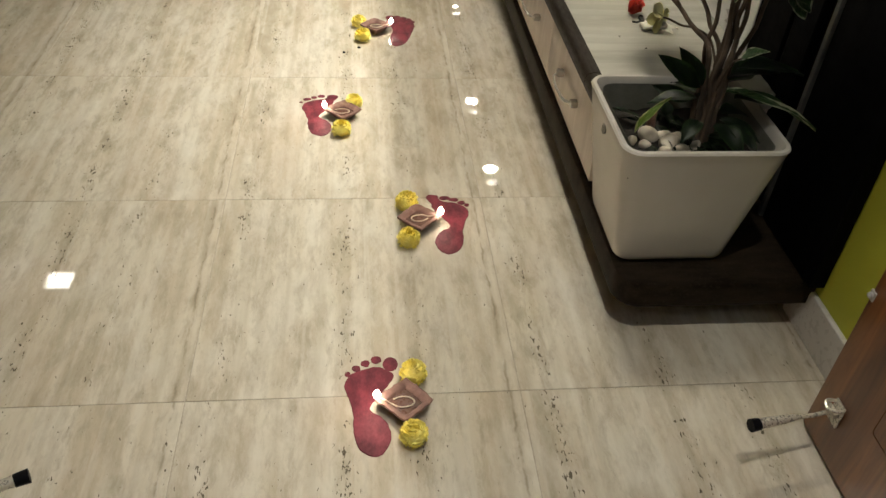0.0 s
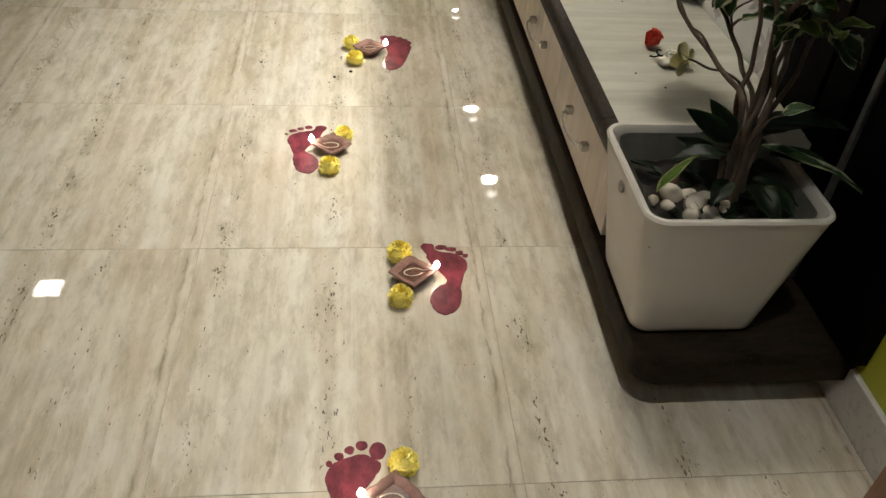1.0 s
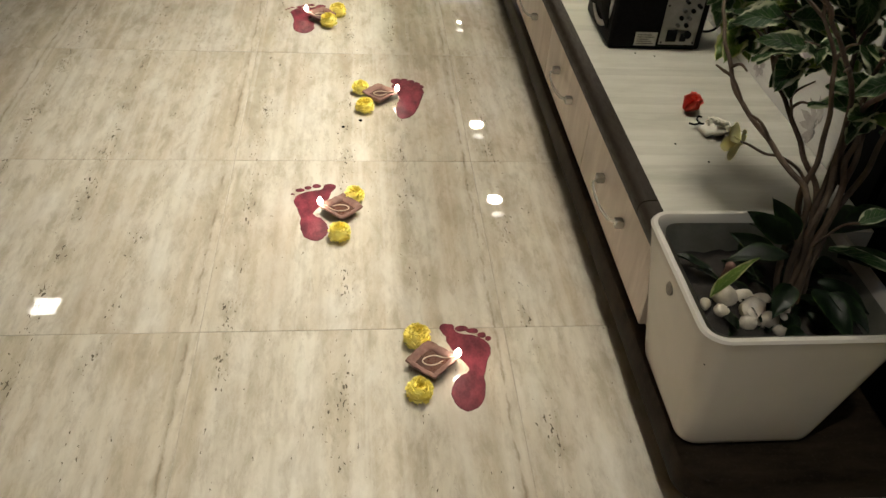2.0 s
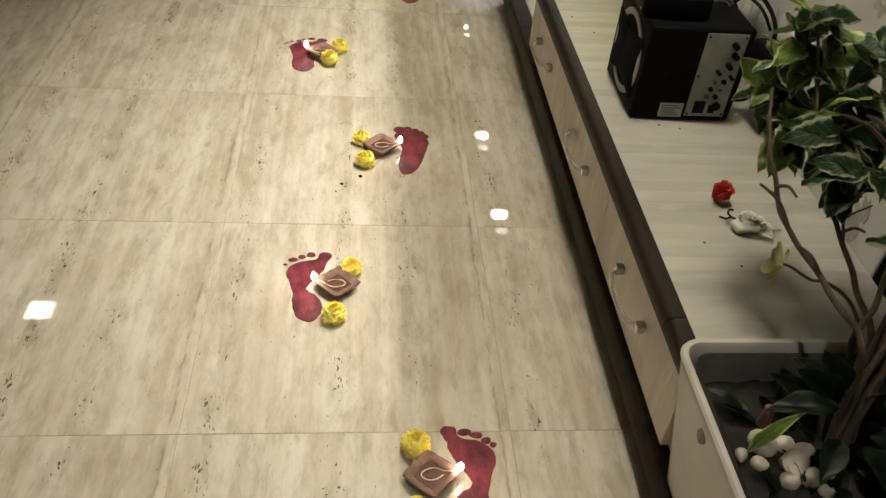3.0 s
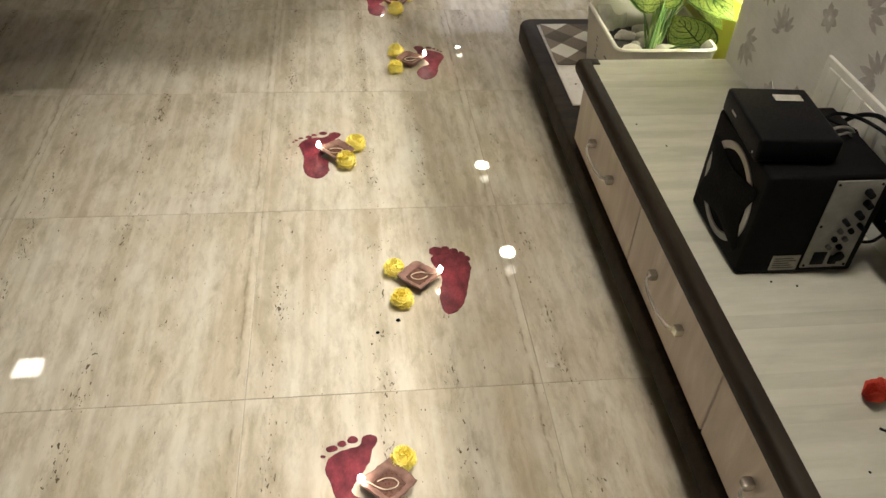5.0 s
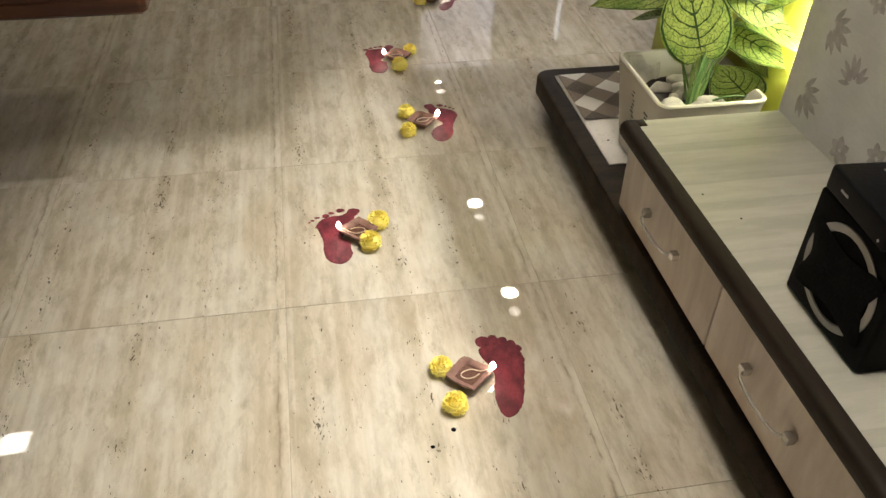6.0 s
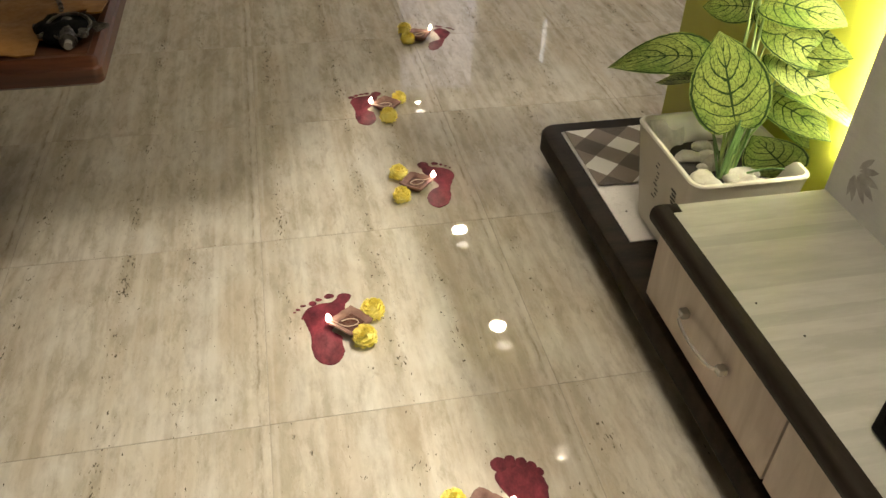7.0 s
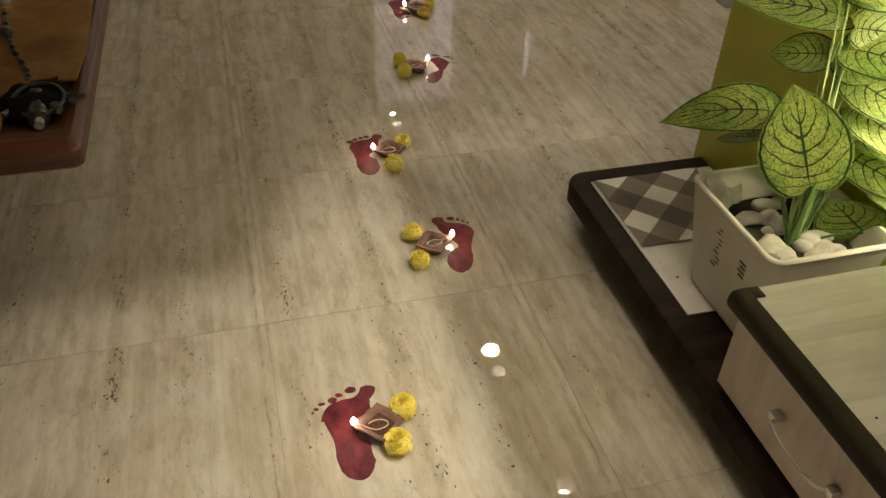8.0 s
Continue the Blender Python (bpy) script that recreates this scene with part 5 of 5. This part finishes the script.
    # leaf: its base, its tip, the side it faces, its width, its droop
    spec = [((0.444, 2.085, 0.425), (0.394, 2.15, 0.598), (-0.55, -0.65, 0.52), 0.168, 0.03),
            ((0.414, 2.2, 0.524), (0.241, 2.24, 0.516), (-0.15, -0.40, 0.9), 0.12, 0.6),
            ((0.366, 2.17, 0.495), (0.312, 2.22, 0.469), (-0.1, -0.2, 1), 0.045, 0.12),
            ((0.488, 2.2, 0.638), (0.401, 2.24, 0.622), (-0.2, -0.75, 0.6), 0.08, 0.25),
            ((0.5, 2.2, 0.711), (0.307, 2.24, 0.736), (-0.2, -0.7, 0.65), 0.085, 0.22),
            ((0.567, 2.03, 0.331), (0.478, 2.06, 0.397), (-0.55, -0.75, -0.32), 0.15, 0.05),
            ((0.554, 2.12, 0.492), (0.588, 1.919, 0.53), (-0.15, -0.30, 0.95), 0.105, 0.5),
            ((0.53, 2.08, 0.454), (0.596, 2.02, 0.401), (-0.15, -0.30, 0.95), 0.09, 0.42),
            ((0.591, 2.16, 0.589), (0.588, 1.987, 0.628), (-0.3, -0.75, 0.55), 0.115, 0.35),
            ((0.575, 2.14, 0.547), (0.586, 2.007, 0.586), (-0.35, -0.8, 0.5), 0.085, 0.15),
            ((0.497, 2.18, 0.645), (0.544, 2.12, 0.618), (-0.3, -0.8, 0.5), 0.09, 0.15),
            ((0.546, 2.16, 0.591), (0.544, 2.13, 0.544), (-0.4, -0.8, 0.3), 0.06, 0.05),
            ((.490, 2.160, .665), (.585, 2.040, .665), (-.2, -.6, .8), .110, .25),
            ((.465, 2.190, .760), (.420, 2.100, .800), (-.35, -.8, .5), .090, .15),
            ((.480, 2.190, .770), (.580, 2.110, .775), (-.3, -.7, .6), .095, .22),
            ((.500, 2.170, .700), (.588, 2.120, .690), (-.4, -.8, .4), .085, .20),
            ((.520, 2.100, .470), (.590, 1.970, .445), (-.25, -.55, .8), .100, .30),
            ((.520, 2.130, .560), (.590, 2.000, .505), (-.3, -.6, .7), .095, .30),
            ((.510, 2.150, .610), (.588, 2.040, .565), (-.3, -.65, .65), .100, .25)]
    rng = random.Random(12)
    for k, (o, tip, face, w, droop) in enumerate(spec):
        o, d = Vector(o) - base, Vector(tip) - Vector(o)
        ln = d.length * 1.06
        d = d.normalized() + Vector((0, 0, droop * 0.5))
        root = Vector((rng.uniform(-.013, .013), rng.uniform(-.012, .012), 0))
        part("stalk", tube([root, root.lerp(o, .5) + Vector((rng.uniform(-.012, .012), rng.uniform(-.01, .015), .02)), o], (.0032, .0018), 7, 6), PALE_STALK if k > 6 or k in (3, 4) else STALK, pl)
        part("leaf", leaf(ln, w, droop, .12, "heart", .008, k, 16, 5), CALADIUM, pl).matrix_basis = aim(o, d, face)
    for k in range(9):
        r0 = Vector((rng.uniform(-.014, .014), rng.uniform(-.012, .012), 0))
        r1 = r0 * .6 + Vector((.016 + rng.uniform(-.008, .012), rng.uniform(0, .014), .150))
        part("stalk", tube([r0, r0.lerp(r1, .5) + Vector((rng.uniform(-.004, .004), 0, 0)), r1], (.0040, .0022), 7, 5), STALK, pl)

    cl = bmesh.new()
    bmesh.ops.create_grid(cl, x_segments=40, y_segments=30, size=.5)
    for v in cl.verts:
        s, q = v.co.x + .5, v.co.y + .5
        v.co = Vector((.262 + s * .29, 2.315 + q * .278, 0))
        v.co.z = .1312 + .0028 * (1 + noise.noise(Vector((s * 3, q * 3, 1)))) + .012 * max(0, s - .82) * 3 * noise.noise(Vector((2, q * 4, 0)))
    bmesh.ops.solidify(cl, geom=cl.faces[:], thickness=.0012)
    c = part("checked_cloth", cl, CLOTH)
    c.data.transform(Matrix.Translation((-.40, -2.45, 0)))
    c.data.transform(Matrix.Rotation(radians(-43), 4, "Z"))
    c.matrix_basis = pose(.40, 2.45, 0, 0, 0, 43)
    tagged(c, "brown and white checked cloth spread on the ledge", "cloth")
    tagged(part("crumb", ball(.003, Matrix.Diagonal((1, 1, .5, 1)), 8, 6), CONE), "tiny dark crumb on the ledge", "crumb", "crumbs").matrix_basis = pose(.292, 2.20, .1305)
    j = thing("glass_jar", "small dark jar with silver lid behind the planter", "jar", pose(.560, 1.985 + .345, .130))
    part("body", cyl(.024, .026, 0, .19, 20), BLACK_PLASTIC, j)
    part("lid", cyl(.027, .027, .19, .21, 20), SILVER, j, "silver lid")


# ---------------------------------------------------------------- table
def build_table():
    xr, yn, zt = -.858, 2.322, .560
    tb = thing("coffee_table", "reddish brown wooden coffee table with thick moulded edge", "table")
    fr = bmesh.new()

    def ring(inset, z):
        return rounded_rect(-2.05 + inset, xr - inset, yn + inset, yn + 0.95 - inset, max(.018 - inset, .004), z)
    loft([ring(.012, zt - .064), ring(0, zt - .055), ring(0, zt - .026), ring(.005, zt - .022), ring(.005, zt - .008), ring(.010, zt), ring(.022, zt), ring(.026, zt - .005)], True, False, fr)
    part("edge", fr, TABLE_WOOD, tb)
    part("top", box(-2.025, xr - .025, yn + .025, yn + .925, zt - .03, zt - .004, .002), TABLE_TOP, tb, "dark polished tabletop")
    for x in (-1.95, xr - .75):
        for y in (yn + .14, yn + .81):
            part("leg", box(x - .03, x + .03, y - .03, y + .03, 0, zt - .054, .006), TABLE_WOOD, tb)
    # leather sheet spread on the top, drawn back from the corner where the keys lie
    cl = bmesh.new()
    bmesh.ops.create_grid(cl, x_segments=70, y_segments=56, size=.5, matrix=pose(-1.434, yn + .470, zt + .004) @ Matrix.Diagonal((1.135, .90, 1, 1)))
    bmesh.ops.delete(cl, geom=[f for f in cl.faces if f.calc_center_median().x > -.975 + .04 * noise.noise(f.calc_center_median() * 9) and f.calc_center_median().y < 2.500 + .03 * noise.noise(f.calc_center_median() * 12)], context="FACES")
    for v in cl.verts:
        v.co.z += .010 + .012 * noise.noise(v.co * 8) + .005 * noise.noise(Vector((v.co.x * 40, v.co.y * 14, 3)))
        v.co.y += .008 * noise.noise(v.co * 14)
    bmesh.ops.solidify(cl, geom=cl.faces[:], thickness=.003)
    tagged(part("leather_sheet", cl, TAN_CLOTH), "crumpled tan leather sheet spread on the coffee table", "leather")
    m = pose(-.922, 2.425, zt - .004) @ Matrix.Diagonal((1.42, 1.42, 1.42, 1))
    ky = thing("key_ring", "dark pewter key ring with charms and a chain on the table", "key ring", m)
    part("ring", tube([(.030 * math.cos(a), .030 * math.sin(a), .022 + .006 * math.sin(a)) for a in [radians(30 * k) for k in range(12)]], .0024, 8, 4, True), PEWTER, ky)
    part("barrel", tube([(-.005, .02, .016), (.002, -.034, .012)], .0125, 12, 3), PEWTER, ky)
    part("pouch", rough_up(ball(.036, Matrix.Translation((-.008, .014, .014)) @ Matrix.Diagonal((1.15, 1.2, .40, 1)), 22, 14), .007, 45), CONE, ky, "dark crumpled pouch")
    part("tip", tube([(.002, -.034, .010), (.003, -.044, .009)], .006, 10, 2), CHROME, ky)
    for k, (x, y, a) in enumerate(((.024, -.018, 20), (-.030, -.020, -50), (.042, .008, 80), (.018, .020, 130), (-.020, .012, 200), (.004, -.006, 320), (-.040, .004, 250))):
        part("charm", rough_up(cyl(.0085, .0035, 0, .019, 9, pose(x * .8, y * .8 + .004, .014, 80, 0, a)), .002, 90, k), PEWTER, ky, "shell-shaped charm")
    pts = [(-.012, .030, .012), (-.020, .060, .014), (-.026, .093, .018), (-.050, .157, .020), (-.062, .200, .020), (-.071, .237, .020), (-.085, .320, .020)]
    path = smooth_path(pts, 5)
    for a, b in zip(path[::2], path[1::2]):
        part("link", tube([a, b], .004, 8, 2), PEWTER, ky)
    part("bead", ball(.012, Matrix.Translation((-.088, .340, .024)), 12, 9), CHROME, ky, "polished bead")
    part("bead", ball(.009, Matrix.Translation((-.066, .215, .024)), 12, 9), PEWTER, ky)


# ---------------------------------------------------------------- floor
def build_floor():
    x0, x1, y0, y1, _ = ROOM
    fl = structure("floor", box(x0 - .2, x1 + .2, y0 - .2, y1 + .2, -.06, -.0016), GROUT, "polished travertine-look floor tiles with thin dark joints", "floor")
    tile = mesh_of("tile", box(-.29920, .29920, -.29940, .29940, -.0014, 0.0, .0004, 1), FLOOR)
    for i in range(round((x1 - x0) / .6)):
        for j in range(round((y1 - y0) / .6)):
            t = new("tile", tile)
            t.parent = fl
            t.matrix_basis = pose(x0 + .3 + .6 * i, y0 + .3 + .6 * j, 0)


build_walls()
build_prints()
build_slab()
build_cabinet()
build_doors()
build_lamps()
build_offerings()
build_seeds()
build_near_pot()
build_near_plant()
build_loose_flowers()
build_speaker()
build_far_planter()
build_table()
build_floor()
